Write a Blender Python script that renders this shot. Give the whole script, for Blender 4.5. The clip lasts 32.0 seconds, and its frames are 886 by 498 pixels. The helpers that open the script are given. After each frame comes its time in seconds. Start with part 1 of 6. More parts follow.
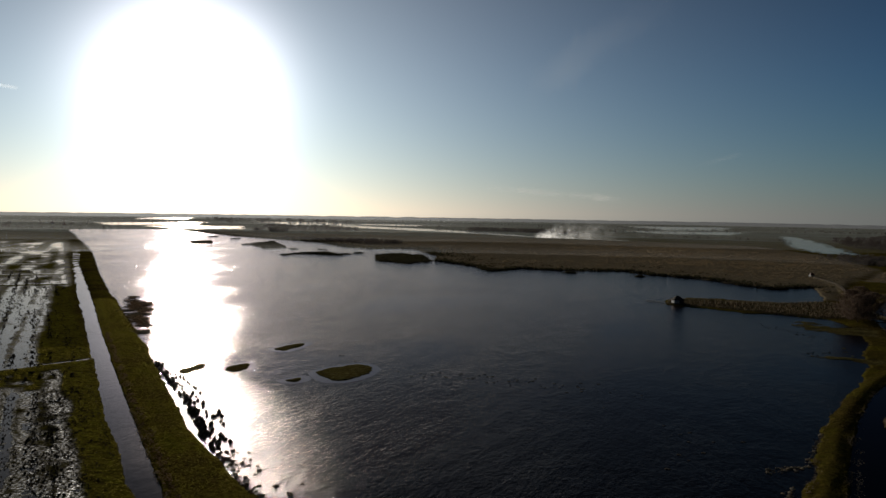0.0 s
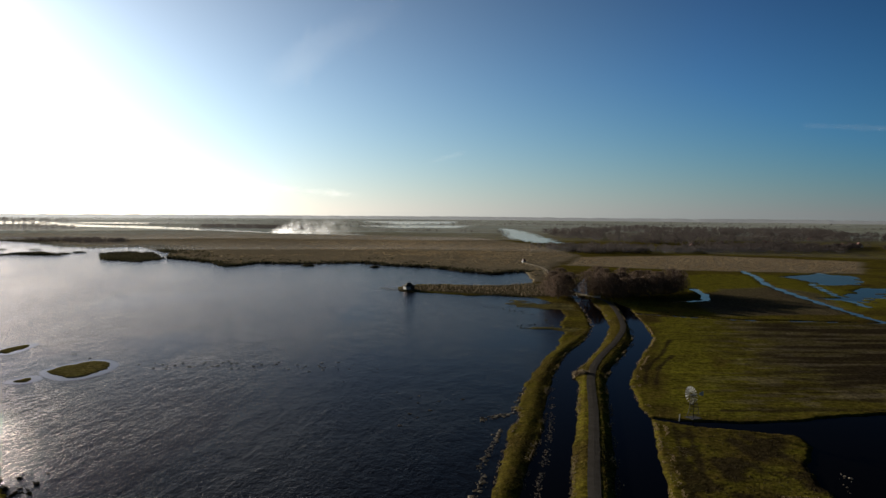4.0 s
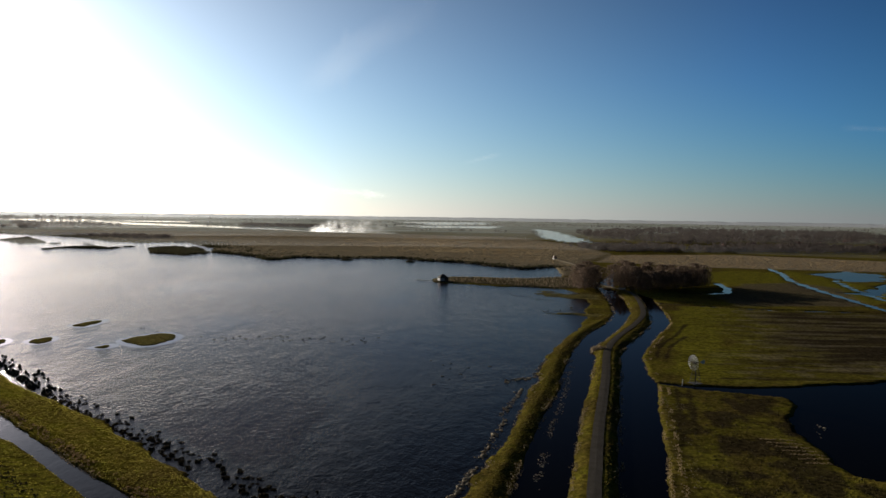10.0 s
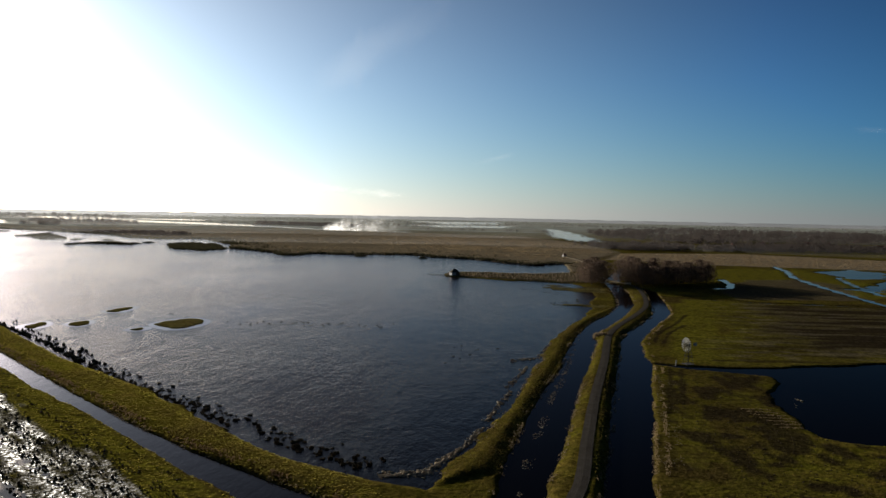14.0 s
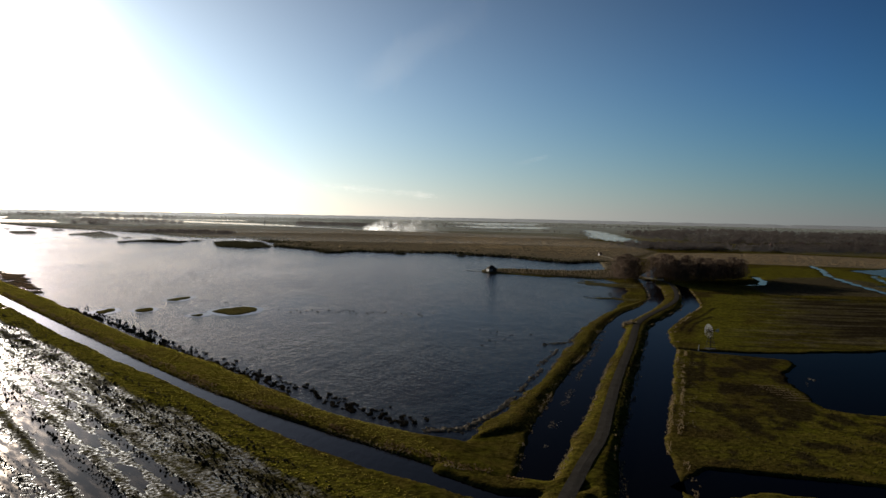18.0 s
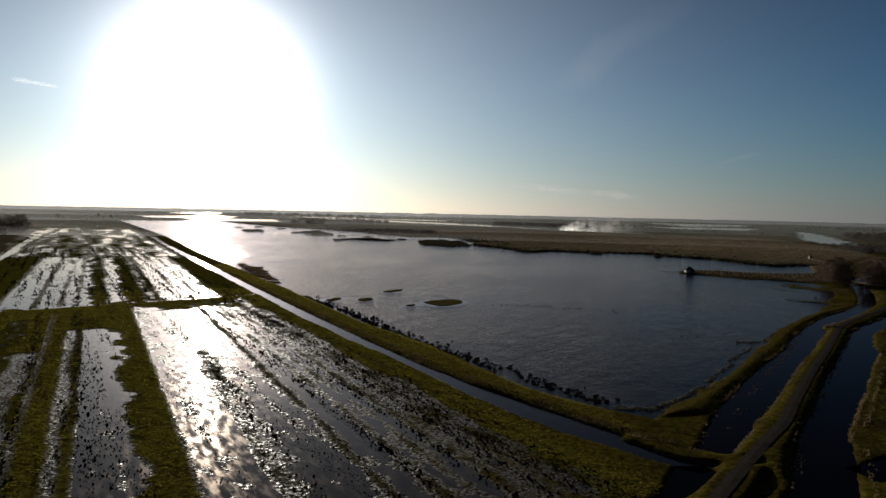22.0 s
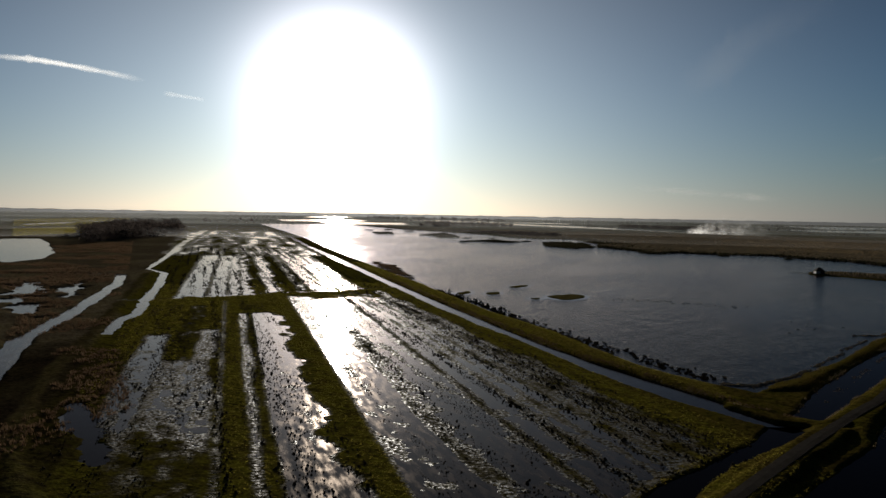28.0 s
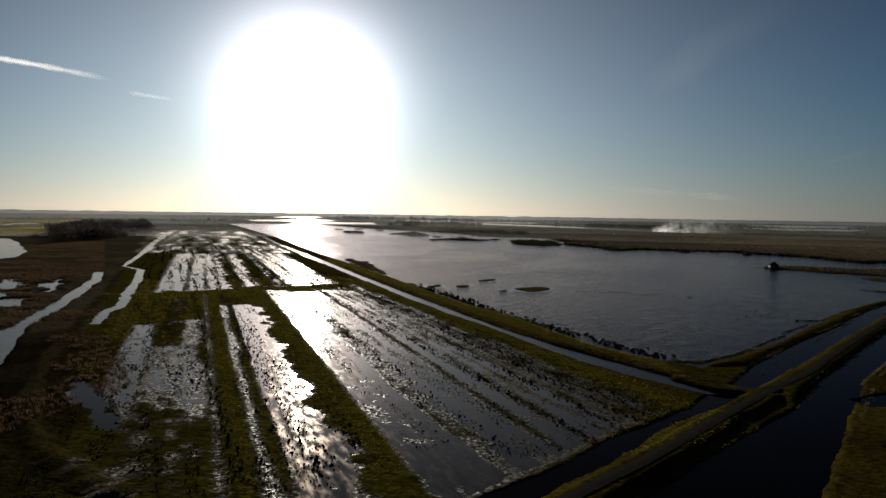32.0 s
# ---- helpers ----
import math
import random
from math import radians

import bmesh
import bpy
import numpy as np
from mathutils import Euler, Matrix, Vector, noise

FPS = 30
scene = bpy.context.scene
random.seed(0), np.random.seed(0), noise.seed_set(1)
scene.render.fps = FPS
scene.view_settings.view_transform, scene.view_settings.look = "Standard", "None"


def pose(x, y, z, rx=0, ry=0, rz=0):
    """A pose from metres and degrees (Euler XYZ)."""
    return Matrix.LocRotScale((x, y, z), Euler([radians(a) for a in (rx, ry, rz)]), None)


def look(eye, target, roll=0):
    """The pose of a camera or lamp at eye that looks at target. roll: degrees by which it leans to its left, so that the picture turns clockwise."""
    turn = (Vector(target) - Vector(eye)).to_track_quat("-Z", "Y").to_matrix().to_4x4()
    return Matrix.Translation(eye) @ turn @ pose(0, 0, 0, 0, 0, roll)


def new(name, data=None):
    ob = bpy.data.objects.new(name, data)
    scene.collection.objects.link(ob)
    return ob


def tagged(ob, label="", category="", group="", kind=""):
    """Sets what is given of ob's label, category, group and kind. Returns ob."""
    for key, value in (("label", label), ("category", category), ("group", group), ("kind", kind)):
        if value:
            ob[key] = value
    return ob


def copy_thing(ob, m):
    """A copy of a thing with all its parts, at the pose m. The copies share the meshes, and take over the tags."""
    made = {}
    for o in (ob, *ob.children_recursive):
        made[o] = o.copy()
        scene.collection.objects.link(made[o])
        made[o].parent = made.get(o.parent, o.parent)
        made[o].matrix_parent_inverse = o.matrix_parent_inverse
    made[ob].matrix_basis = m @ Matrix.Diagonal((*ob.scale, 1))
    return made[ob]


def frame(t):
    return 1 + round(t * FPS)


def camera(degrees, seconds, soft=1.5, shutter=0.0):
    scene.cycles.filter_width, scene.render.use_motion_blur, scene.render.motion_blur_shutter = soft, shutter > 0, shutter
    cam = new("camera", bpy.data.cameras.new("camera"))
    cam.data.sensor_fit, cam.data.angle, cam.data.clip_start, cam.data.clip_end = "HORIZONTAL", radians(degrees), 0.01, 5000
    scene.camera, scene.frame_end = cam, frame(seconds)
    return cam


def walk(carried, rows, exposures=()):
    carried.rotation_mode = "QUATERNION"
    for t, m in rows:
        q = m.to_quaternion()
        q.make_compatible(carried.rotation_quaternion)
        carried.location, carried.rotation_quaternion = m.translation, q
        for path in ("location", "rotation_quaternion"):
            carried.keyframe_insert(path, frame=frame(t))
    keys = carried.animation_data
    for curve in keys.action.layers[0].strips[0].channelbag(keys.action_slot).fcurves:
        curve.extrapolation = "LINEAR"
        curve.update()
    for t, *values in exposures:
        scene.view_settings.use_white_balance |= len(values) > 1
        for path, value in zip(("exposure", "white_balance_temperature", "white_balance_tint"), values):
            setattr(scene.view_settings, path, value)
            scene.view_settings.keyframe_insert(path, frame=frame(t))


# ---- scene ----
LENS = 58.5


def carried_pose(x, y, z, yaw, pitch, roll):
    """Yaw to the left from +y, pitch up, roll as look()."""
    return pose(x, y, z, 0, 0, yaw) @ pose(0, 0, 0, 90 + pitch) @ pose(0, 0, 0, 0, 0, roll)


# seconds, x, y, z, yaw, pitch, roll
PATH = [
    (0, -1.86, 15.80, 51.58, 18.94, -2.71, 0.91),
    (0.5, -1.45, 13.87, 51.63, 17.04, -2.75, 0.86),
    (1, -0.87, 11.42, 51.67, 14.33, -2.78, 0.78),
    (1.5, -0.43, 8.81, 51.68, 11.64, -2.79, 0.69),
    (2, -0.45, 7.01, 51.44, 6.83, -2.80, 0.59),
    (2.5, -0.46, 5.71, 50.85, 3.84, -2.76, 0.53),
    (3, -0.21, 3.82, 50.31, 2.16, -2.73, 0.51),
    (3.5, 0.04, 1.53, 50.12, 1.04, -2.75, 0.48),
    (4, 0.23, -0.59, 49.94, 0.02, -2.77, 0.47),
    (4.5, 0.40, -2.52, 49.57, -0.79, -2.76, 0.49),
    (6.5, 1.19, -10.77, 47.68, 0.23, -2.70, 0.56),
    (7, 1.17, -13.03, 47.42, 1.21, -2.70, 0.63),
    (7.5, 1.14, -15.25, 47.09, 1.45, -2.69, 0.67),
    (8, 1.20, -17.58, 46.81, 1.78, -2.69, 0.70),
    (8.5, 1.31, -19.87, 46.52, 2.01, -2.68, 0.74),
    (9, 1.42, -22.16, 46.21, 2.11, -2.68, 0.76),
    (9.5, 1.52, -24.53, 45.94, 2.31, -2.67, 0.79),
    (10, 1.57, -26.90, 45.71, 2.52, -2.66, 0.83),
    (10.5, 1.69, -29.28, 45.57, 2.73, -2.68, 0.86),
    (11, 1.87, -31.64, 45.38, 2.99, -2.70, 0.88),
    (11.5, 1.97, -33.85, 44.93, 3.17, -2.67, 0.94),
    (12, 2.09, -35.99, 44.44, 3.30, -2.64, 1.01),
    (12.5, 2.24, -38.16, 44.11, 3.34, -2.63, 1.05),
    (13, 2.35, -40.29, 43.85, 3.29, -2.64, 1.08),
    (13.5, 2.42, -42.43, 43.54, 3.27, -2.64, 1.10),
    (14, 2.51, -44.59, 43.21, 3.38, -2.65, 1.12),
    (14.5, 2.72, -46.63, 42.88, 3.50, -2.68, 1.14),
    (16.5, 3.44, -55.93, 41.78, 4.20, -2.65, 1.10),
    (17, 3.49, -58.23, 41.40, 4.54, -2.62, 1.09),
    (17.5, 3.69, -60.77, 41.01, 5.23, -2.58, 1.11),
    (18, 3.86, -63.22, 40.73, 6.11, -2.58, 1.17),
    (18.5, 3.98, -65.52, 40.54, 6.99, -2.60, 1.25),
    (19, 4.17, -67.92, 40.45, 8.54, -2.64, 1.32),
    (19.5, 4.48, -70.57, 40.59, 10.29, -2.71, 1.32),
    (20, 4.85, -73.30, 40.73, 12.24, -2.76, 1.31),
    (20.5, 5.30, -75.79, 40.60, 14.05, -2.77, 1.33),
    (21, 5.95, -78.61, 40.56, 16.13, -2.78, 1.34),
    (21.5, 6.75, -82.08, 40.83, 18.30, -2.82, 1.30),
    (22, 7.61, -85.40, 41.07, 20.19, -2.85, 1.22),
    (22.5, 8.47, -88.35, 41.19, 21.45, -2.86, 1.14),
    (23, 9.27, -91.02, 41.26, 22.62, -2.86, 1.08),
    (23.5, 9.97, -93.32, 41.24, 23.52, -2.87, 1.05),
    (24, 10.56, -95.44, 41.14, 23.77, -2.88, 1.03),
    (24.5, 11.08, -97.52, 40.97, 24.01, -2.88, 1.05),
    (26.5, 14.08, -103.86, 39.59, 26.03, -2.76, 0.98),
    (27, 15.14, -105.82, 39.51, 27.30, -2.76, 0.99),
    (27.5, 16.29, -107.90, 39.44, 28.32, -2.75, 1.00),
    (28, 17.45, -110.03, 39.28, 29.15, -2.74, 1.00),
    (28.5, 18.48, -112.09, 39.04, 29.92, -2.73, 0.99),
    (29, 19.38, -114.04, 38.88, 29.31, -2.73, 0.98),
    (29.5, 20.19, -115.89, 38.84, 28.63, -2.76, 0.95),
    (30, 20.94, -117.70, 38.68, 28.25, -2.77, 0.92),
    (30.5, 21.73, -119.45, 38.27, 28.07, -2.74, 0.91),
    (31, 22.65, -121.22, 37.89, 27.56, -2.70, 0.91),
    (31.5, 23.56, -122.95, 37.68, 27.26, -2.69, 0.90),
    (32, 24.40, -124.57, 37.46, 26.93, -2.69, 0.85),
]
# seconds, stops, kelvin, tint: the clip's camera darkens its picture while the sun stands in view
EXPOSURES = [(0.0, -1.1, 6050, 10), (1.2, -0.95, 6050, 10), (2.4, -0.4, 6050, 10), (3.2, 0.05, 6050, 10), (4.0, 0.3, 6050, 10), (6.5, 0.35, 6050, 10), (9.0, 0.4, 6050, 10), (14.0, 0.3, 6050, 10), (18.0, -0.02, 6050, 10), (20.0, -0.55, 6050, 10), (22.0, -0.87, 6050, 10), (27.0, -1.15, 6050, 10), (30.0, -1.22, 6050, 10), (32.0, -1.28, 6050, 10)]
cam = camera(LENS, 32.0)
walk(cam, [(t, carried_pose(*row)) for t, *row in PATH], exposures=EXPOSURES)

# ---- sky and sun: low winter sun over the far end of the lake, hazy blue sky ----
SUN_AZ, SUN_EL = 36.9, 8.4          # degrees to the left of +y, and above the horizon
world = bpy.data.worlds.new("world")
scene.world = world
world.use_nodes = True
wn, wl = world.node_tree.nodes, world.node_tree.links
sky = wn.new("ShaderNodeTexSky")
sky.sky_type, sky.sun_disc = "NISHITA", False
sky.sun_elevation, sky.sun_rotation = radians(SUN_EL), radians(-SUN_AZ)
sky.altitude, sky.air_density, sky.dust_density, sky.ozone_density = 50, 1.0, 0.5, 3.0
wn["Background"].inputs["Strength"].default_value = 0.05
az, el = radians(SUN_AZ), radians(SUN_EL)
TO_SUN = Vector((-math.sin(az) * math.cos(el), math.cos(az) * math.cos(el), math.sin(el)))


def world_math(op, a, b=None):
    m = wn.new("ShaderNodeMath")
    m.operation = op
    for k, v in enumerate((a, b)):
        if v is None:
            continue
        if isinstance(v, (int, float)):
            m.inputs[k].default_value = v
        else:
            wl.new(v, m.inputs[k])
    return m.outputs[0]


# the bright aureole of thin haze round the sun, and a pale haze layer low over the land
coord, dot, split = wn.new("ShaderNodeTexCoord"), wn.new("ShaderNodeVectorMath"), wn.new("ShaderNodeSeparateXYZ")
dot.operation = "DOT_PRODUCT"
dot.inputs[1].default_value = TO_SUN
wl.new(coord.outputs["Generated"], dot.inputs[0]), wl.new(coord.outputs["Generated"], split.inputs[0])
angle = world_math("ARCCOSINE", world_math("MINIMUM", dot.outputs["Value"], 0.99999))
near_sun = world_math("POWER", world_math("DIVIDE", angle, radians(4.7)), 2.0)
core = world_math("MULTIPLY", world_math("EXPONENT", world_math("MULTIPLY", near_sun, -1.0)), 135.0)
wide = world_math("MULTIPLY", world_math("EXPONENT", world_math("DIVIDE", angle, radians(-13.5))), 37.0)
lift = world_math("MAXIMUM", split.outputs["Z"], 0.0)
low = world_math("MULTIPLY", world_math("MULTIPLY", world_math("EXPONENT", world_math("DIVIDE", lift, -0.05)), world_math("EXPONENT", world_math("DIVIDE", angle, radians(-14)))), 15.0)
haze = world_math("MULTIPLY", world_math("EXPONENT", world_math("DIVIDE", lift, -0.10)), 2.6)


def tinted(value, colour):
    m = wn.new("ShaderNodeVectorMath")
    m.operation = "SCALE"
    m.inputs[0].default_value = colour
    wl.new(value, m.inputs["Scale"])
    return m.outputs[0]


def added(a, b):
    m = wn.new("ShaderNodeVectorMath")
    wl.new(a, m.inputs[0]), wl.new(b, m.inputs[1])
    return m.outputs[0]


glow = added(tinted(world_math("ADD", core, wide), (1.06, 0.963, 0.945)), tinted(low, (1.06, 0.98, 0.82)))
clear_sky = wn.new("ShaderNodeVectorMath")
clear_sky.operation = "MULTIPLY"
clear_sky.inputs[1].default_value = (0.78, 0.98, 1.2)     # clean blue winter air
wl.new(sky.outputs[0], clear_sky.inputs[0])
air = added(clear_sky.outputs[0], tinted(haze, (0.82, 0.9, 0.98)))
# clearer and bluer high up and away from the sun
pure, spread = wn.new("ShaderNodeVectorMath"), wn.new("ShaderNodeCombineXYZ")
pure.operation = "MULTIPLY"
turned = world_math("DIVIDE", 1.25, world_math("ADD", 1.0, world_math("POWER", world_math("DIVIDE", angle, 1.3), 2.0)))
aside = world_math("MULTIPLY", world_math("POWER", world_math("DIVIDE", angle, 0.8), 4.0), world_math("MINIMUM", world_math("DIVIDE", lift, 0.16), 1.0))
wl.new(world_math("DIVIDE", world_math("DIVIDE", turned, world_math("ADD", 1.0, world_math("MULTIPLY", lift, 3.0))), world_math("ADD", 1.0, world_math("MULTIPLY", world_math("MINIMUM", aside, 2.0), 0.42))), spread.inputs[0])
wl.new(turned, spread.inputs[1]), wl.new(world_math("MULTIPLY", turned, world_math("ADD", 1.06, world_math("MULTIPLY", world_math("MINIMUM", aside, 2.0), 0.17))), spread.inputs[2])
wl.new(air, pure.inputs[0]), wl.new(spread.outputs[0], pure.inputs[1])
whole = added(pure.outputs[0], glow)
# the sky deepens towards the zenith
deep = wn.new("ShaderNodeVectorMath")
deep.operation = "SCALE"
wl.new(whole, deep.inputs[0])
wl.new(world_math("DIVIDE", 1.0, world_math("ADD", 1.0, world_math("POWER", world_math("DIVIDE", lift, 0.335), 2.0))), deep.inputs["Scale"])
wl.new(deep.outputs[0], wn["Background"].inputs["Color"])

sun = new("sun", bpy.data.lights.new("sun", "SUN"))
sun.data.energy, sun.data.angle, sun.data.color = 4.2, radians(0.55), (1.0, 0.88, 0.7)
sun.matrix_world = look((-200, 300, 200), Vector((-200, 300, 200)) - TO_SUN)


# ---- materials ----
def material(name, base, rough=0.9, vary=None, scale=1.0, bump=0.0, bump_scale=8.0, spread=0.25, metallic=0.0, specular=0.5, islands=0.0, thin=0.0):
    """Principled with two scales of noise between base and vary, and a fine relief."""
    m = bpy.data.materials.new(name)
    m.use_nodes = True
    n, l = m.node_tree.nodes, m.node_tree.links
    b = n["Principled BSDF"]
    b.inputs["Roughness"].default_value, b.inputs["Metallic"].default_value = rough, metallic
    b.inputs["Specular IOR Level"].default_value = specular
    vary = vary or tuple(min(1, c * 0.6) for c in base)
    tex = n.new("ShaderNodeTexCoord")
    big, small = n.new("ShaderNodeTexNoise"), n.new("ShaderNodeTexNoise")
    big.inputs["Scale"].default_value, small.inputs["Scale"].default_value = scale, scale * 9
    big.inputs["Detail"].default_value = small.inputs["Detail"].default_value = 4
    for t in (big, small):
        l.new(tex.outputs["Object"], t.inputs["Vector"])
    add = n.new("ShaderNodeMath")
    add.operation = "ADD"
    l.new(big.outputs["Fac"], add.inputs[0]), l.new(small.outputs["Fac"], add.inputs[1])
    ramp = n.new("ShaderNodeMapRange")
    ramp.inputs["From Min"].default_value, ramp.inputs["From Max"].default_value = 1 - spread, 1 + spread
    l.new(add.outputs[0], ramp.inputs["Value"])
    mix = n.new("ShaderNodeMix")
    mix.data_type = "RGBA"
    mix.inputs["A"].default_value, mix.inputs["B"].default_value = (*base, 1), (*vary, 1)
    l.new(ramp.outputs[0], mix.inputs["Factor"])
    out = mix.outputs["Result"]
    if islands:
        geo, hsv = n.new("ShaderNodeNewGeometry"), n.new("ShaderNodeHueSaturation")
        rng = n.new("ShaderNodeMapRange")
        rng.inputs["To Min"].default_value, rng.inputs["To Max"].default_value = 1 - islands, 1 + islands
        l.new(geo.outputs["Random Per Island"], rng.inputs["Value"])
        l.new(rng.outputs[0], hsv.inputs["Value"]), l.new(out, hsv.inputs["Color"])
        out = hsv.outputs["Color"]
    l.new(out, b.inputs["Base Color"])
    if thin:
        tr, ms = n.new("ShaderNodeBsdfTranslucent"), n.new("ShaderNodeMixShader")
        ms.inputs[0].default_value = thin
        l.new(out, tr.inputs["Color"]), l.new(b.outputs[0], ms.inputs[1]), l.new(tr.outputs[0], ms.inputs[2])
        l.new(ms.outputs[0], n["Material Output"].inputs["Surface"])
    if bump:
        bt, bp = n.new("ShaderNodeTexNoise"), n.new("ShaderNodeBump")
        bt.inputs["Scale"].default_value, bt.inputs["Detail"].default_value = bump_scale, 5
        l.new(tex.outputs["Object"], bt.inputs["Vector"])
        bp.inputs["Strength"].default_value, bp.inputs["Distance"].default_value = bump, 0.1
        l.new(bt.outputs["Fac"], bp.inputs["Height"]), l.new(bp.outputs[0], b.inputs["Normal"])
    return m


def ground_material():
    """Winter turf, reed litter, pasture and sedge mud, mixed by the cover attribute of the ground sheet."""
    m = bpy.data.materials.new("ground")
    m.use_nodes = True
    n, l = m.node_tree.nodes, m.node_tree.links
    b = n["Principled BSDF"]
    b.inputs["Roughness"].default_value, b.inputs["Specular IOR Level"].default_value = 1.0, 0.0
    tex, cov = n.new("ShaderNodeTexCoord"), n.new("ShaderNodeAttribute")
    cov.attribute_name = "cover"
    sep = n.new("ShaderNodeSeparateColor")
    l.new(cov.outputs["Color"], sep.inputs[0])

    def noise_fac(scale, detail, lo, hi, turn=0.0, stretch=1.0):
        t, mp, r = n.new("ShaderNodeTexNoise"), n.new("ShaderNodeMapping"), n.new("ShaderNodeMapRange")
        mp.inputs["Rotation"].default_value[2], mp.inputs["Scale"].default_value[1] = turn, stretch
        l.new(tex.outputs["Object"], mp.inputs["Vector"]), l.new(mp.outputs[0], t.inputs["Vector"])
        t.inputs["Scale"].default_value, t.inputs["Detail"].default_value = scale, detail
        r.inputs["From Min"].default_value, r.inputs["From Max"].default_value = lo, hi
        l.new(t.outputs["Fac"], r.inputs["Value"])
        return r.outputs[0]

    def blend(fac, a, c):
        x = n.new("ShaderNodeMix")
        x.data_type = "RGBA"
        l.new(fac, x.inputs["Factor"])
        for sock, v in (("A", a), ("B", c)):
            if isinstance(v, tuple):
                x.inputs[sock].default_value = (*v, 1)
            else:
                l.new(v, x.inputs[sock])
        return x.outputs["Result"]

    fine, mid, large = noise_fac(2.2, 6, 0.35, 0.65), noise_fac(0.25, 5, 0.35, 0.65), noise_fac(0.035, 4, 0.38, 0.62)
    streak = noise_fac(0.08, 5, 0.4, 0.6, radians(-46), 0.12)
    rows = noise_fac(0.11, 5, 0.42, 0.6, radians(8), 5.0)
    turf = blend(large, blend(mid, (0.115, 0.105, 0.01), (0.15, 0.112, 0.02)), blend(fine, (0.035, 0.03, 0.006), (0.12, 0.082, 0.024)))
    pasture = blend(mid, blend(rows, (0.19, 0.175, 0.015), (0.06, 0.046, 0.012)), blend(fine, (0.215, 0.195, 0.018), (0.095, 0.072, 0.016)))
    reed = blend(streak, blend(mid, (0.3, 0.245, 0.165), (0.2, 0.16, 0.105)), blend(fine, (0.38, 0.31, 0.21), (0.17, 0.132, 0.085)))
    sedge = blend(mid, (0.028, 0.02, 0.012), blend(fine, (0.05, 0.036, 0.018), (0.015, 0.012, 0.008)))
    # pale tone that paints distant haze into the ground colour
    far_haze = blend(mid, (0.4, 0.42, 0.35), blend(large, (0.28, 0.31, 0.22), (0.46, 0.46, 0.43)))
    col = blend(sep.outputs[1], turf, pasture)
    col = blend(sep.outputs[0], col, reed)
    col = blend(sep.outputs[2], col, sedge)
    col = blend(cov.outputs["Alpha"], col, far_haze)
    grain, shade, speckle = n.new("ShaderNodeTexNoise"), n.new("ShaderNodeMapRange"), n.new("ShaderNodeMix")
    grain.inputs["Scale"].default_value, grain.inputs["Detail"].default_value, grain.inputs["Roughness"].default_value = 0.75, 9, 0.72
    l.new(tex.outputs["Object"], grain.inputs["Vector"])
    for key, v in (("From Min", 0.34), ("From Max", 0.66), ("To Min", 0.32), ("To Max", 1.75)):
        shade.inputs[key].default_value = v
    l.new(grain.outputs["Fac"], shade.inputs["Value"])
    speckle.data_type, speckle.blend_type = "RGBA", "MULTIPLY"
    speckle.inputs["Factor"].default_value = 1.0
    l.new(col, speckle.inputs["A"]), l.new(shade.outputs[0], speckle.inputs["B"])
    l.new(speckle.outputs["Result"], b.inputs["Base Color"])
    # soaked silt between the tussocks shines
    wet, speck = n.new("ShaderNodeAttribute"), noise_fac(1.3, 6, 0.4, 0.6, radians(45.9), 1.0)
    wet.attribute_name = "wet"
    soak = n.new("ShaderNodeMath")
    soak.operation = "MULTIPLY"
    l.new(wet.outputs["Fac"], soak.inputs[0]), l.new(speck, soak.inputs[1])
    for socket, dry, soaked in (("Roughness", 1.0, 0.36), ("Specular IOR Level", 0.0, 0.14)):
        r = n.new("ShaderNodeMapRange")
        r.inputs["To Min"].default_value, r.inputs["To Max"].default_value = dry, soaked
        l.new(soak.outputs[0], r.inputs["Value"]), l.new(r.outputs[0], b.inputs[socket])
    bt, bp = n.new("ShaderNodeTexNoise"), n.new("ShaderNodeBump")
    bt.inputs["Scale"].default_value, bt.inputs["Detail"].default_value = 1.6, 8
    l.new(tex.outputs["Object"], bt.inputs["Vector"])
    bp.inputs["Strength"].default_value, bp.inputs["Distance"].default_value = 0.7, 0.28
    l.new(bt.outputs["Fac"], bp.inputs["Height"]), l.new(bp.outputs[0], b.inputs["Normal"])
    return m


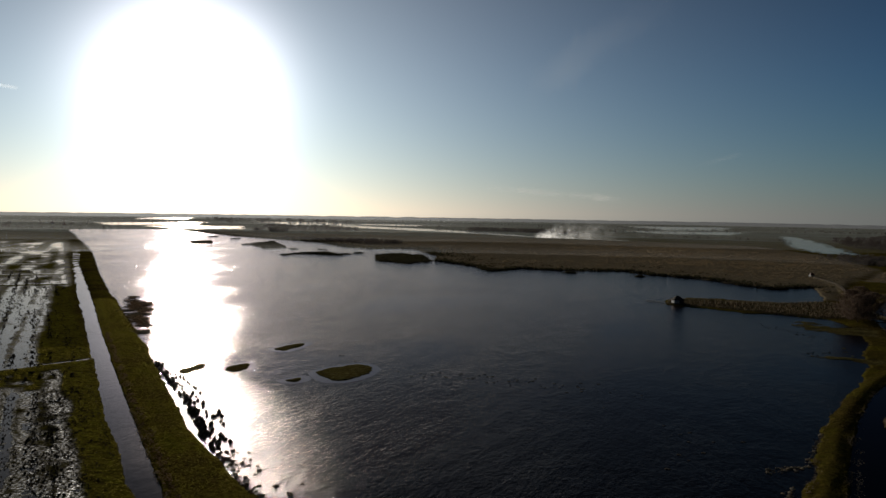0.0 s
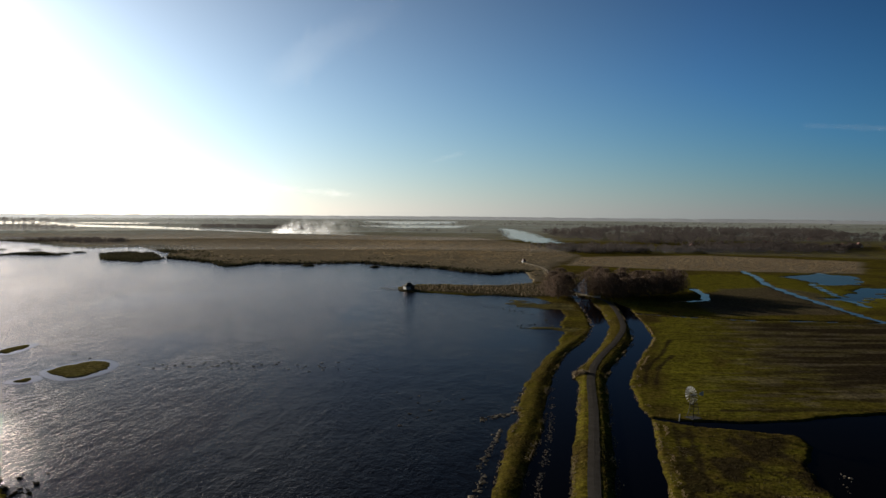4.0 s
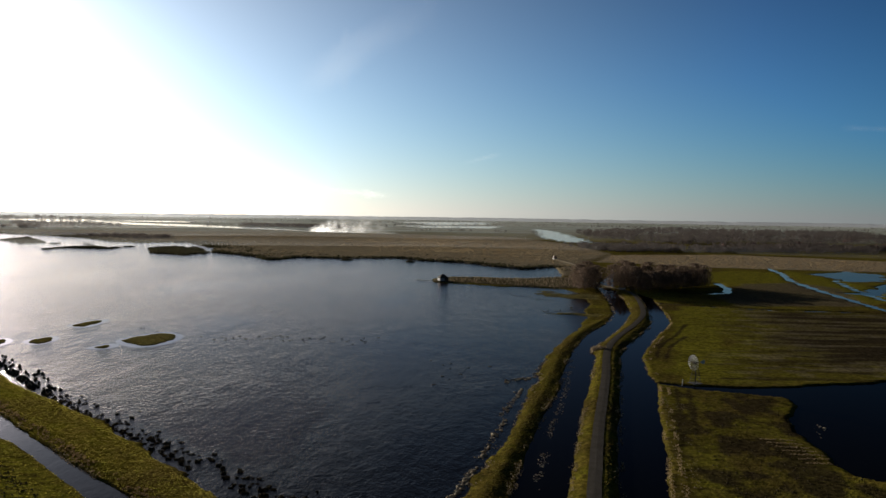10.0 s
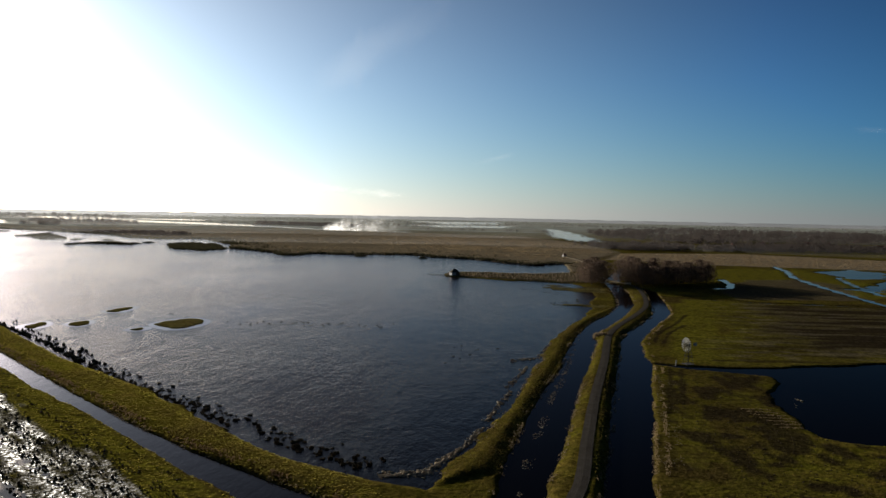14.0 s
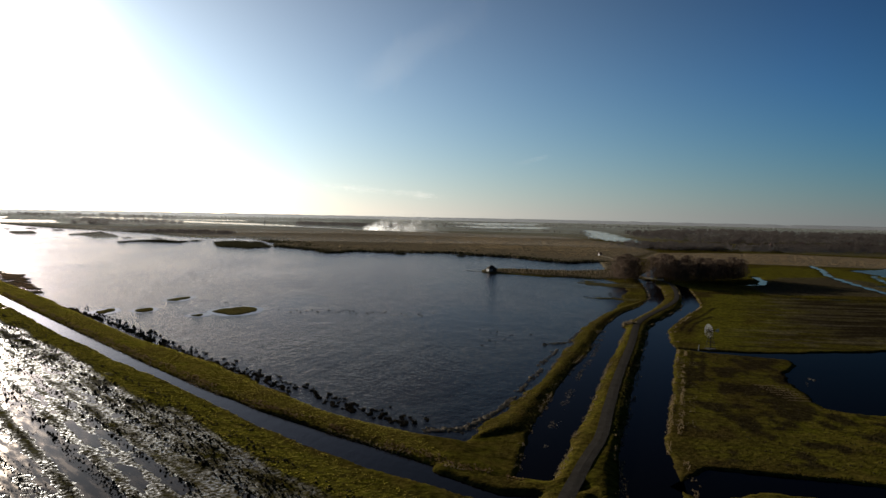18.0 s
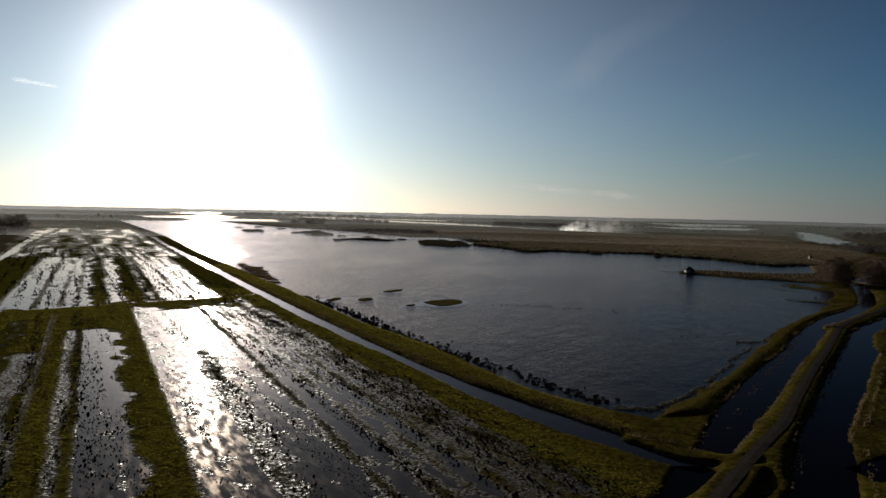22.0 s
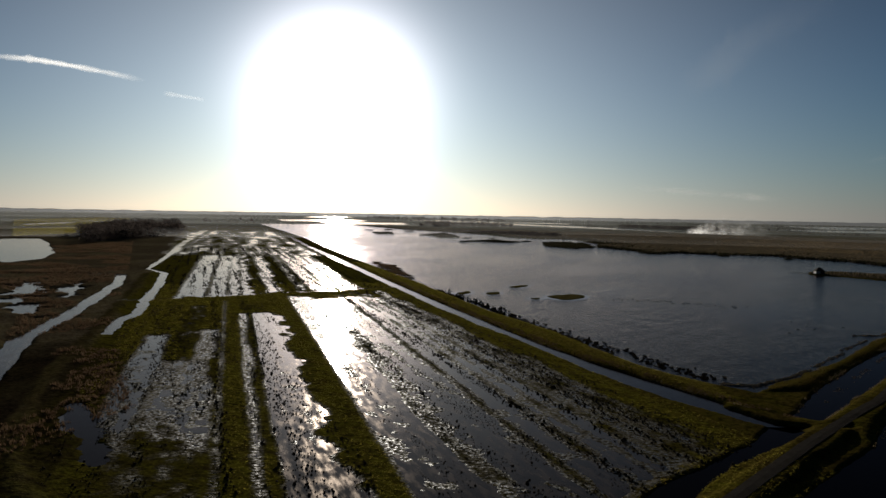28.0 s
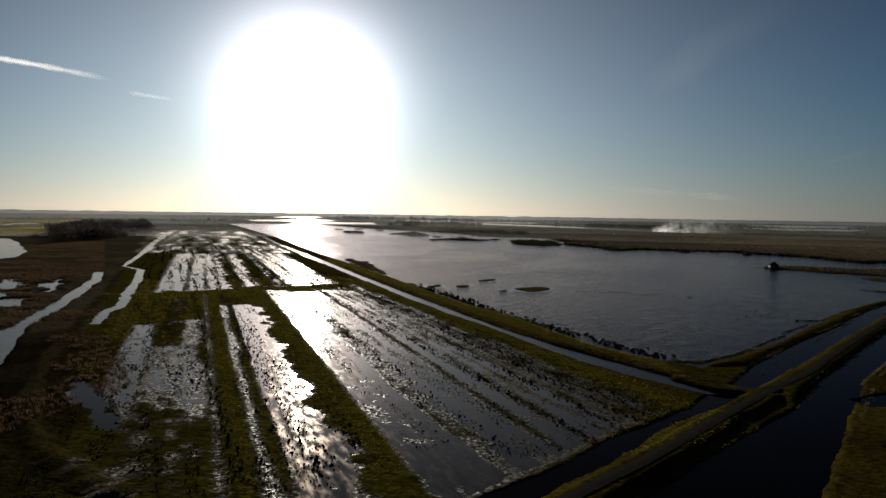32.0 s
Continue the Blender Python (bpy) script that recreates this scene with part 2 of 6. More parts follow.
def water_material(name, chop, reach, rough_lo, rough_hi, ior, tint, base, mud=None, scales=(5.0, 1.5, 0.45), swell=0.0):
    """Peat water. chop: strength of the ripples; reach: their height in metres; mud: silt colour of a shallow film."""
    m = bpy.data.materials.new(name)
    m.use_nodes = True
    n, l = m.node_tree.nodes, m.node_tree.links
    n.remove(n["Principled BSDF"])
    bed, gloss, rim, both = n.new("ShaderNodeBsdfDiffuse"), n.new("ShaderNodeBsdfGlossy"), n.new("ShaderNodeFresnel"), n.new("ShaderNodeMixShader")
    bed.inputs["Color"].default_value, gloss.inputs["Color"].default_value, rim.inputs["IOR"].default_value = (*base, 1), (*tint, 1), ior
    l.new(rim.outputs[0], both.inputs[0]), l.new(bed.outputs[0], both.inputs[1]), l.new(gloss.outputs[0], both.inputs[2])
    l.new(both.outputs[0], n["Material Output"].inputs["Surface"])
    tex = n.new("ShaderNodeTexCoord")
    mp, lanes = n.new("ShaderNodeMapping"), n.new("ShaderNodeMapping")
    mp.inputs["Rotation"].default_value[2], mp.inputs["Scale"].default_value[1] = radians(25), 0.4
    lanes.vector_type = "TEXTURE"
    lanes.inputs["Rotation"].default_value[2], lanes.inputs["Scale"].default_value[0] = radians(135.9), 3.5
    l.new(tex.outputs["Object"], mp.inputs["Vector"]), l.new(tex.outputs["Object"], lanes.inputs["Vector"])
    layers = []
    for scale, detail, way in ((scales[0], 2, mp), (scales[1], 4, mp), (scales[2], 3, mp), (0.018, 4, mp), (0.7, 6, lanes), (0.2, 5, mp)):
        t = n.new("ShaderNodeTexNoise")
        t.inputs["Scale"].default_value, t.inputs["Detail"].default_value = scale, detail
        l.new(way.outputs[0], t.inputs["Vector"])
        layers.append(t.outputs["Fac"])
    total = layers[0]
    for layer, weight in ((layers[1], 2.2), (layers[2], 3.2), (layers[5], swell)):
        add = n.new("ShaderNodeMath")
        add.operation = "MULTIPLY_ADD"
        add.inputs[1].default_value = weight
        l.new(layer, add.inputs[0]), l.new(total, add.inputs[2])
        total = add.outputs[0]

    def gusts(lo, hi, source=layers[3]):
        r = n.new("ShaderNodeMapRange")
        for key, v in (("From Min", 0.38), ("From Max", 0.62), ("To Min", lo), ("To Max", hi)):
            r.inputs[key].default_value = v
        l.new(source, r.inputs["Value"])
        return r.outputs[0]

    bp = n.new("ShaderNodeBump")
    bp.inputs["Distance"].default_value = reach
    l.new(gusts(chop * 0.45, chop), bp.inputs["Strength"]), l.new(total, bp.inputs["Height"])
    for shader in (bed, gloss, rim):
        l.new(bp.outputs[0], shader.inputs["Normal"])
    l.new(gusts(rough_lo, rough_hi, layers[4] if mud else layers[3]), gloss.inputs["Roughness"])
    if mud:
        mix = n.new("ShaderNodeMix")
        mix.data_type = "RGBA"
        mix.inputs["A"].default_value, mix.inputs["B"].default_value = (*base, 1), (*mud, 1)
        l.new(gusts(0.0, 1.0, layers[4]), mix.inputs["Factor"]), l.new(mix.outputs["Result"], bed.inputs["Color"])
    return m


GROUND = ground_material()
WATER = water_material("shallow_flood_water", 0.02, 0.03, 0.05, 0.2, 1.225, (0.93, 0.8, 0.7), (0.016, 0.012, 0.009), (0.075, 0.052, 0.036))
CANAL_WATER = water_material("dark_canal_water", 0.12, 0.02, 0.03, 0.08, 1.065, (0.52, 0.43, 0.45), (0.002, 0.002, 0.002))
SOUTH_WATER = water_material("south_canal_water", 0.45, 0.03, 0.05, 0.12, 1.17, (0.62, 0.55, 0.54), (0.006, 0.005, 0.005))
MEADOW_WATER = water_material("flooded_meadow_water", 0.3, 0.02, 0.05, 0.12, 1.13, (0.6, 0.52, 0.5), (0.02, 0.016, 0.01))
POND_WATER = water_material("dark_pond_water", 0.15, 0.02, 0.03, 0.08, 1.055, (0.46, 0.36, 0.34), (0.003, 0.0025, 0.002))
CALM_WATER = water_material("calm_shallow_water", 0.2, 0.02, 0.08, 0.16, 1.2, (0.74, 0.64, 0.63), (0.02, 0.018, 0.015))
LAKE_WATER = water_material("lake_water", 1.0, 0.058, 0.05, 0.14, 1.092, (0.66, 0.585, 0.59), (0.004, 0.0035, 0.004), scales=(6.0, 2.3, 0.85), swell=6.0)
ROAD = material("track_asphalt", (0.105, 0.093, 0.078), 0.95, (0.07, 0.061, 0.05), 0.5, 0.4, 12, specular=0.0)
GRASS = material("rough_winter_grass", (0.1, 0.092, 0.012), 0.9, (0.15, 0.105, 0.03), 0.08, islands=0.4, specular=0.1, thin=0.55)
MEADOW_GRASS = material("green_meadow_grass", (0.32, 0.29, 0.03), 0.9, (0.34, 0.26, 0.055), 0.08, islands=0.4, specular=0.1, thin=0.78)
TAN_STRAW = material("pale_reed_straw", (0.36, 0.27, 0.15), 0.9, (0.24, 0.17, 0.095), 0.02, islands=0.25, specular=0.1, thin=0.45)
STEEL = material("dull_galvanised_steel", (0.06, 0.055, 0.05), 0.8, (0.035, 0.033, 0.03), 1.5, metallic=0.3)
# translucency added so that the backlit blades look sunlit
BLADE_WHITE = material("translucent_white_blade", (0.92, 0.91, 0.88), 0.5, (0.8, 0.79, 0.76), 2.0, thin=0.6)
WHITE_STEEL = material("white_painted_steel", (0.8, 0.8, 0.78), 0.45, (0.66, 0.66, 0.63), 2.0)
TAR_WOOD = material("tarred_wood", (0.03, 0.026, 0.022), 0.8, (0.06, 0.05, 0.04), 1.2, 0.4, 6)
OLD_WOOD = material("weathered_wood", (0.2, 0.16, 0.11), 0.85, (0.12, 0.1, 0.075), 1.2, 0.4, 6)
WHITE_WOOD = material("white_painted_wood", (0.72, 0.71, 0.67), 0.6, (0.55, 0.54, 0.5), 1.5)
THATCH = material("reed_thatch", (0.055, 0.045, 0.035), 0.95, (0.1, 0.08, 0.05), 1.0, 0.6, 14)
SEDGE = material("sedge_tussock", (0.042, 0.031, 0.016), 0.95, (0.085, 0.06, 0.028), 0.3, islands=0.4, specular=0.1, thin=0.15)
WET_SEDGE = material("withered_wet_sedge", (0.1, 0.074, 0.042), 0.95, (0.06, 0.045, 0.025), 0.3, islands=0.4, specular=0.1, thin=0.35)
REED = material("dead_reed", (0.27, 0.21, 0.135), 0.9, (0.17, 0.13, 0.08), 0.05, islands=0.35, specular=0.15, thin=0.45)
BARK = material("bark", (0.07, 0.055, 0.042), 0.95, (0.11, 0.09, 0.065), 1.2, 0.5, 6)
TWIG = material("bare_twigs", (0.15, 0.108, 0.08), 0.95, (0.105, 0.076, 0.058), 0.1, islands=0.35, specular=0.1, thin=0.52)
FAR_TWIG = material("far_bare_twigs", (0.105, 0.086, 0.076), 0.95, (0.07, 0.058, 0.052), 0.012, islands=0.12, specular=0.05, thin=0.65)
DARK_REED = material("dark_shore_reed", (0.075, 0.065, 0.035), 0.95, (0.045, 0.042, 0.022), 0.03, islands=0.3, specular=0.1, thin=0.35)
MARSH = material("brown_marsh_reed", (0.27, 0.175, 0.1), 0.95, (0.17, 0.105, 0.06), 0.04, islands=0.35, specular=0.1, thin=0.4)
LITTER = material("washed_up_reed", (0.66, 0.57, 0.42), 0.9, (0.42, 0.34, 0.24), 0.5, islands=0.3, specular=0.1, thin=0.5)


# ---- plan of the polder, in metres: shores and banks ----
LAKE_EAST = [(-6.5, 76), (-3.4, 89), (-0.4, 98), (3.5, 113), (7.5, 131), (13.3, 163), (17.2, 181), (25.6, 232), (35, 267), (45, 296), (50, 325),
             (54, 350), (59, 379), (62, 407), (62, 430), (54, 456), (31, 465), (14, 464), (-4, 477), (-27, 484), (-29, 512),
             (-16, 533), (4, 536), (23, 530), (43, 530), (64, 552), (69, 655), (40, 622), (22, 638), (4, 671), (-22, 698), (-48, 709),
             (-78, 748), (-108, 730), (-144, 721), (-170, 730), (-181, 690), (-190, 685), (-213, 730), (-254, 771), (-276, 788)]
LAKE_WEST = [(-305, 880), (-391, 1027), (-436, 982), (-489, 1012), (-589, 1128), (-717, 1207), (-830, 1265), (-1163, 1535), (-1254, 1513),
             (-1344, 1390), (-1051, 1108), (-703, 768), (-501, 558), (-404, 458), (-348, 402), (-309, 364), (-270, 325), (-238, 293), (-202, 258), (-175, 229),
             (-141, 195), (-116, 169), (-94, 150), (-77, 135), (-55, 111), (-35, 91), (-26, 85), (-17, 80)]
CANAL_ONE_W = [(3, 58), (4, 72), (5, 86), (8, 104), (12, 127), (17, 151), (23, 179), (29, 215), (35, 243), (43, 273), (55, 305), (64, 337), (69, 375), (74, 432), (76, 477)]
CANAL_ONE_E = [(9, 57), (11, 68), (13, 81), (18, 105), (24, 141), (30, 172), (40, 226), (41, 241), (49, 262), (61, 297), (73, 340), (80, 392), (83, 434), (93, 505), (114, 623), (119, 640)]
CANAL_TWO_W = [(-76, -400), (-8, -70), (5, -7), (11, 20), (17, 43), (21, 81), (26, 106), (32, 142), (41, 190), (48, 228), (54, 250), (64, 276), (75, 309), (83, 354), (90, 404), (94, 438)]
CANAL_TWO_E = [(-50, -400), (16, -70), (24, 0), (26, 40), (29, 72), (30, 82), (35, 107), (42, 143), (51, 187), (51, 200), (56, 231), (62, 251), (71, 275), (84, 311), (91, 356), (98, 412)]
CANAL_BACK = [(-1, 36), (0, 47), (4, 49), (7, 47), (5, 40), (-2, 19), (-4, 2), (-6, -10), (-20, -70), (-88, -400), (-96, -400), (-27, -70), (-12, -12), (-10, 2), (-6, 16)]
CANAL_SOUTH_N = [(8, 53), (3, 55), (-6, 59), (-17, 67), (-31, 77), (-48, 90), (-70, 109), (-97, 135), (-149, 186), (-233, 270), (-325, 364), (-405, 444), (-546, 586), (-790, 838)]
CANAL_SOUTH_S = [(4, 46), (-2, 48), (-10, 52), (-22, 60), (-36, 71), (-54, 87), (-81, 114), (-93, 124), (-137, 166), (-212, 241), (-283, 312), (-359, 388), (-500, 532), (-758, 798)]
ROAD_LINE = [(-83, -400), (-15, -70), (-1, -7), (3, 13), (8, 38), (14, 65), (18, 81), (22, 106), (28, 141), (37, 189), (45, 235), (53, 263), (66, 298), (77, 334), (85, 380), (90, 426), (88, 452), (80, 485), (79, 550), (87, 674), (78, 757)]
SIDE_DITCH = [(27, 58), (34, 68), (44, 66), (60, 63), (90, 60), (90, 50), (60, 53), (40, 57), (30, 52)]
POND_EAST = [(51, 190), (59, 186), (72, 186), (84, 187), (120, 199), (160, 206), (160, 108), (78, 110), (72, 112), (68, 115), (69, 127), (70, 142), (73, 155), (78, 165), (79, 175), (58, 182), (51, 186)]
U = np.array((-0.718, 0.696))       # along the flooded strips
V = np.array((0.696, 0.718))        # across them, towards the lake


def value_noise(x, y, seed):
    """Smooth noise of unit grid, -1 to 1, for arrays."""
    xi, yi = np.floor(x).astype(np.int64), np.floor(y).astype(np.int64)
    fx, fy = x - xi, y - yi
    fx, fy = fx * fx * (3 - 2 * fx), fy * fy * (3 - 2 * fy)

    def h(a, b):
        k = (a * 374761393 + b * 668265263 + seed * 1442695041) & 0xFFFFFFFF
        k = ((k ^ (k >> 13)) * 1274126177) & 0xFFFFFFFF
        return ((k ^ (k >> 16)) & 0xFFFF) / 32767.5 - 1

    return (h(xi, yi) * (1 - fx) + h(xi + 1, yi) * fx) * (1 - fy) + (h(xi, yi + 1) * (1 - fx) + h(xi + 1, yi + 1) * fx) * fy


def fbm(x, y, seed, octaves=3):
    return sum(value_noise(x * 2**k, y * 2**k, seed + k) * 0.5**k for k in range(octaves))


def to_line(x, y, line, closed=False):
    """Distance from points to a polyline."""
    pts = list(line) + ([line[0]] if closed else [])
    best = np.full(x.shape, 1e9)
    for (ax, ay), (bx, by) in zip(pts[:-1], pts[1:]):
        dx, dy = bx - ax, by - ay
        f = np.clip(((x - ax) * dx + (y - ay) * dy) / (dx * dx + dy * dy + 1e-9), 0, 1)
        best = np.minimum(best, (x - ax - f * dx) ** 2 + (y - ay - f * dy) ** 2)
    return np.sqrt(best)


def signed(x, y, poly):
    """Distance to a closed outline, negative inside."""
    inside = np.zeros(x.shape, bool)
    for (ax, ay), (bx, by) in zip(poly, poly[1:] + poly[:1]):
        if ay != by:
            inside ^= ((ay > y) != (by > y)) & (x < (bx - ax) * (y - ay) / (by - ay) + ax)
    d = to_line(x, y, poly, True)
    return np.where(inside, -d, d)


def step(lo, hi, v):
    f = np.clip((v - lo) / (hi - lo), 0, 1)
    return f * f * (3 - 2 * f)


class Sheet:
    """Heights and cover (reed, pasture, sedge) at scattered points of the ground."""

    def __init__(self, x, y):
        self.x, self.y = x, y
        self.wob = 1.6 * fbm(x / 9, y / 9, 5) + 0.5 * fbm(x / 1.7, y / 1.7, 9, 2)
        self.h = 0.32 + 0.1 * fbm(x / 14, y / 14, 3)
        self.reed, self.green, self.sedge, self.pale, self.wet = (np.zeros(x.shape) for _ in range(5))

    def near(self, poly, margin):
        p = np.array(poly)
        lo, hi = p.min(0) - margin, p.max(0) + margin
        return np.nonzero((self.x > lo[0]) & (self.x < hi[0]) & (self.y > lo[1]) & (self.y < hi[1]))[0]

    def area(self, poly, inner, outer, rag=1.0):
        """Indices and weight: 1 inside the outline, falling to 0 between the two distances."""
        i = self.near(poly, outer + 4)
        d = signed(self.x[i], self.y[i], poly) + rag * self.wob[i]
        return i, 1 - step(inner, outer, d)

    def strip(self, line, half, soft, rag=0.4):
        i = self.near(line, half + soft + 4)
        d = to_line(self.x[i], self.y[i], line) + rag * self.wob[i]
        return i, 1 - step(half, half + soft, d)

    def level(self, got, height):
        i, f = got
        self.h[i] += (height - self.h[i]) * f

    def cover(self, got, which, value=1.0):
        i, f = got
        layer = {"reed": self.reed, "green": self.green, "sedge": self.sedge}[which]
        layer[i] += (value - layer[i]) * f


def rounded(poly, steps=5):
    """The outline drawn as a smooth closed curve."""
    p = [np.array(q, float) for q in poly]
    n, out = len(p), []
    for k in range(n):
        a, b, c, d = p[k - 1], p[k], p[(k + 1) % n], p[(k + 2) % n]
        for j in range(steps):
            t = j / steps
            out.append(tuple(0.5 * (2 * b + (c - a) * t + (2 * a - 5 * b + 4 * c - d) * t * t + (3 * b - a - 3 * c + d) * t**3)))
    return out


def shape_ground(x, y):
    g = Sheet(x, y)
    s, w = x * U[0] + y * U[1], x * V[0] + y * V[1]
    # flooded strips south of the canal
    along = fbm(s / 26, w / 2.2, 21, 4)
    blot = fbm(s / 9, w / 6, 31, 4)
    rag = fbm(s / 8, w / 4, 33, 4)
    cause = s - (257 + (w + 92) * 0.34)
    field = step(-101, -96, w + 3 * fbm(s / 30, w / 30, 41, 2)) * (1 - step(23, 25.5, w - 0.012 * np.maximum(s - 420, 0) - 0.012 * np.maximum(s - 700, 0))) * (1 - step(1250, 1350, s)) * step(-140, -100, s)
    field *= 1 - step(-14, -9, x - (8 + (np.minimum(y, 60) - 38) * 0.2))
    lanes = 0.2 + 0 * s
    q = w - 0.03 * (s - 100) * (1 - step(-12, 8, w))       # the furrows fan out a little

    def lane(lo, hi, height, s_lo=-300.0, s_hi=1e4, soft=0.8, wave=1.0, tear=0.0):
        """A strip between two furrows; wave: how far its edges wander, tear: how far they are torn on the lake side."""
        f = step(lo - soft, lo + soft, q + wave * along) * (1 - step(hi - soft, hi + soft, q + wave * along - tear * rag)) * step(s_lo - 6, s_lo + 6, s + 9 * blot) * (1 - step(s_hi - 6, s_hi + 6, s + 9 * blot))
        return f, height

    south = [lane(-85, -66, 0.02, s_lo=48, s_hi=118), lane(-86, -78, -0.02, s_lo=60, s_hi=165, wave=1.5), lane(-77, -70, 0.12, s_lo=128, s_hi=240), lane(-70, -65, 0.01, s_lo=40, s_hi=175), lane(-85, -66, 0.09, s_hi=48),
             lane(-63.8, -63.0, -0.04, s_hi=248, soft=0.4, wave=0.15), lane(-62.2, -58.5, 0.24, wave=0.5), lane(-58.2, -55.8, 0.0, s_hi=215, wave=0.7), lane(-55.5, -54, 0.16, s_hi=200, wave=0.5),
             lane(-53.6, -44.2, -0.05, s_hi=212, wave=0.4, tear=2.6), lane(-53.3, -52.0, -0.2, s_hi=205, soft=0.4, wave=0.2), lane(-41.5, -37.0, 0.34, soft=0.35, wave=0.1),
             lane(-37.0, 11, -0.015, soft=0.35, wave=0.1, s_hi=262), lane(-31, -18, -0.05, s_hi=255, wave=2.0), lane(-26, -21, 0.035, s_hi=170, wave=1.5), lane(-12.2, -10.4, 0.1, wave=0.35), lane(-10, -5, -0.04, s_hi=240), lane(-5, -3.5, 0.05, wave=0.6),
             lane(-1, 0.2, 0.06, wave=0.6), lane(1, 4, -0.03, s_hi=230), lane(3.6, 5.2, 0.08, wave=0.8), lane(5, 11, 0.02, s_hi=255), lane(9.4, 10.4, 0.08, wave=0.5), lane(11, 16.0, 0.048, wave=1.8), lane(16.5, 24, 0.23, wave=1.5)]
    for f, height in south:
        lanes = np.where(cause < 0, lanes + (height - lanes) * f, lanes)
    q = w - 0.035 * (s - 300)
    north = 0.2 + 0 * s
    for f, height in (lane(-79, -46, -0.04, s_lo=268, s_hi=585, tear=3.0), lane(-66, -64.6, 0.1, s_hi=600, wave=0.5), lane(-57, -55.8, 0.09, s_hi=600, wave=0.5), lane(-51, -49.8, 0.08, wave=0.5),
                      lane(-39, -32, -0.04, s_lo=284, s_hi=575, wave=1.2, tear=2.0), lane(-24.6, -19.6, 0.08, s_hi=640, wave=0.6), lane(-18, 8, -0.04, s_lo=292, s_hi=900, wave=0.8), lane(-9.5, -8.2, 0.08, wave=0.4),
                      lane(-1.6, -0.2, 0.09, wave=0.4), lane(4.4, 5.4, 0.08, wave=0.4), lane(8, 20, 0.2)):
        north += (height - north) * f
    beyond = step(560, 610, s + 20 * blot)
    plots = fbm(s / 75, q / 7.5, 28, 3)
    comb = np.where(np.abs((q % 6.5) - 3.2) < 1.1, 0.13, 0.02) - 0.15 * (plots - 0.1) + 0.05 * along
    north += (comb - north) * beyond
    for row in (588, 672, 790, 930, 1080):
        north += (0.16 - north) * (1 - step(2, 5, np.abs(s - row + 0.05 * w + 2 * blot)))
        north += (-0.2 - north) * (1 - step(1.0, 2.4, np.abs(s - row - 6 + 0.05 * w)))
    lanes = np.where(cause < 0, lanes, north)
    lanes = lanes + (0.3 - lanes) * (1 - step(3.5, 5.5, np.abs(cause + 1.5 + 0.8 * blot)))
    lanes = lanes + (-0.15 - lanes) * (1 - step(0.6, 1.4, np.abs(cause - 5.5 + 0.6 * blot))) * step(-0.5, -0.1, blot)
    lanes += 0.03 * along + 0.02 * blot + 0.035 * fbm(s / 5.0, w / 1.5, 51, 2) + 0.022 * value_noise(s / 2.0, w / 0.9, 57) + 0.022 * value_noise(s / 1.2, w / 2.5, 58)
    g.wet += field * (1 - step(0.03, 0.09, lanes))
    g.h += (lanes - g.h) * field
    g.green += field * step(0.05, 0.12, lanes) * 0.9 * (1 - g.green)
    g.sedge += field * (1 - step(0.0, 0.11, lanes)) * 0.6
    # marsh west of the strips
    marsh = 1 - step(-101, -96, w + 3 * fbm(s / 30, w / 30, 41, 2))
    marsh *= 1 - step(900, 1300, s)
    g.h += marsh * (0.15 + 0.22 * fbm(x / 17, y / 17, 61))
    g.reed += marsh * 0.6
    g.sedge += marsh * 0.3 * step(-0.5, 0.4, fbm(x / 40, y / 40, 63))
    # near marsh darkened by extra sedge cover, imitating lens vignetting
    near_marsh = (1 - step(-90, -82, w + 3 * blot)) * (1 - step(120, 170, s))
    g.sedge += near_marsh * 0.75
    g.reed *= 1 - 0.5 * near_marsh
    # reed land north of the lake
    g.cover(g.area(REEDLAND, 0, 12, 2), "reed", 0.85)
    i, f = g.area(REEDLAND, 0, 12, 2)
    g.h[i] += f * (0.35 + 0.25 * fbm(x[i] / 12, y[i] / 12, 71))
    g.cover(g.area(TAN_REED, 0, 8, 2), "reed", 1.0)
    # pasture on the east side
    for poly in PASTURES:
        g.cover(g.area(poly, -2, 3), "green")
    g.cover(g.area(BROWN_FIELD, -3, 4), "reed", 0.55)
    g.cover(g.area(BROWN_FIELD, -3, 4), "sedge", 0.55)
    wet_pasture = [(30, 70), (44, 143), (54, 183), (76, 173), (66, 120), (110, 66)]
    i, f = g.area(wet_pasture, -2, 2)
    g.green[i] += f * step(-0.2, 0.35, fbm(x[i] / 9, y[i] / 16, 67, 3) - 0.02 * np.abs(x[i] - 56)) * 0.5
    g.sedge[i] += f * step(0.0, 0.5, fbm(x[i] / 4, y[i] / 7, 68, 3) + 0.014 * (x[i] - 55)) * 0.85
    got = g.area([(118, 210), (104, 262), (140, 350), (262, 345), (205, 205)], -14, 10, 5)
    g.cover(got, "reed", 0.3), g.cover(got, "sedge", 0.35)
    i, f = g.area(PASTURES[0], -3, 3)
    mown = step(-0.15, 0.35, fbm(x[i] / 45, y[i] / 5.5, 69, 3) + 0.006 * (x[i] - 100))
    off = x[i] - np.interp(y[i], [p[1] for p in CANAL_TWO_E], [p[0] for p in CANAL_TWO_E])
    g.sedge[i] += f * (0.2 + 0.4 * mown) * step(20, 44, off + 9 * fbm(x[i] / 14, y[i] / 14, 70, 3))
    g.green[i] *= 1 - 0.5 * f * step(20, 44, off + 9 * fbm(x[i] / 14, y[i] / 14, 70, 3))
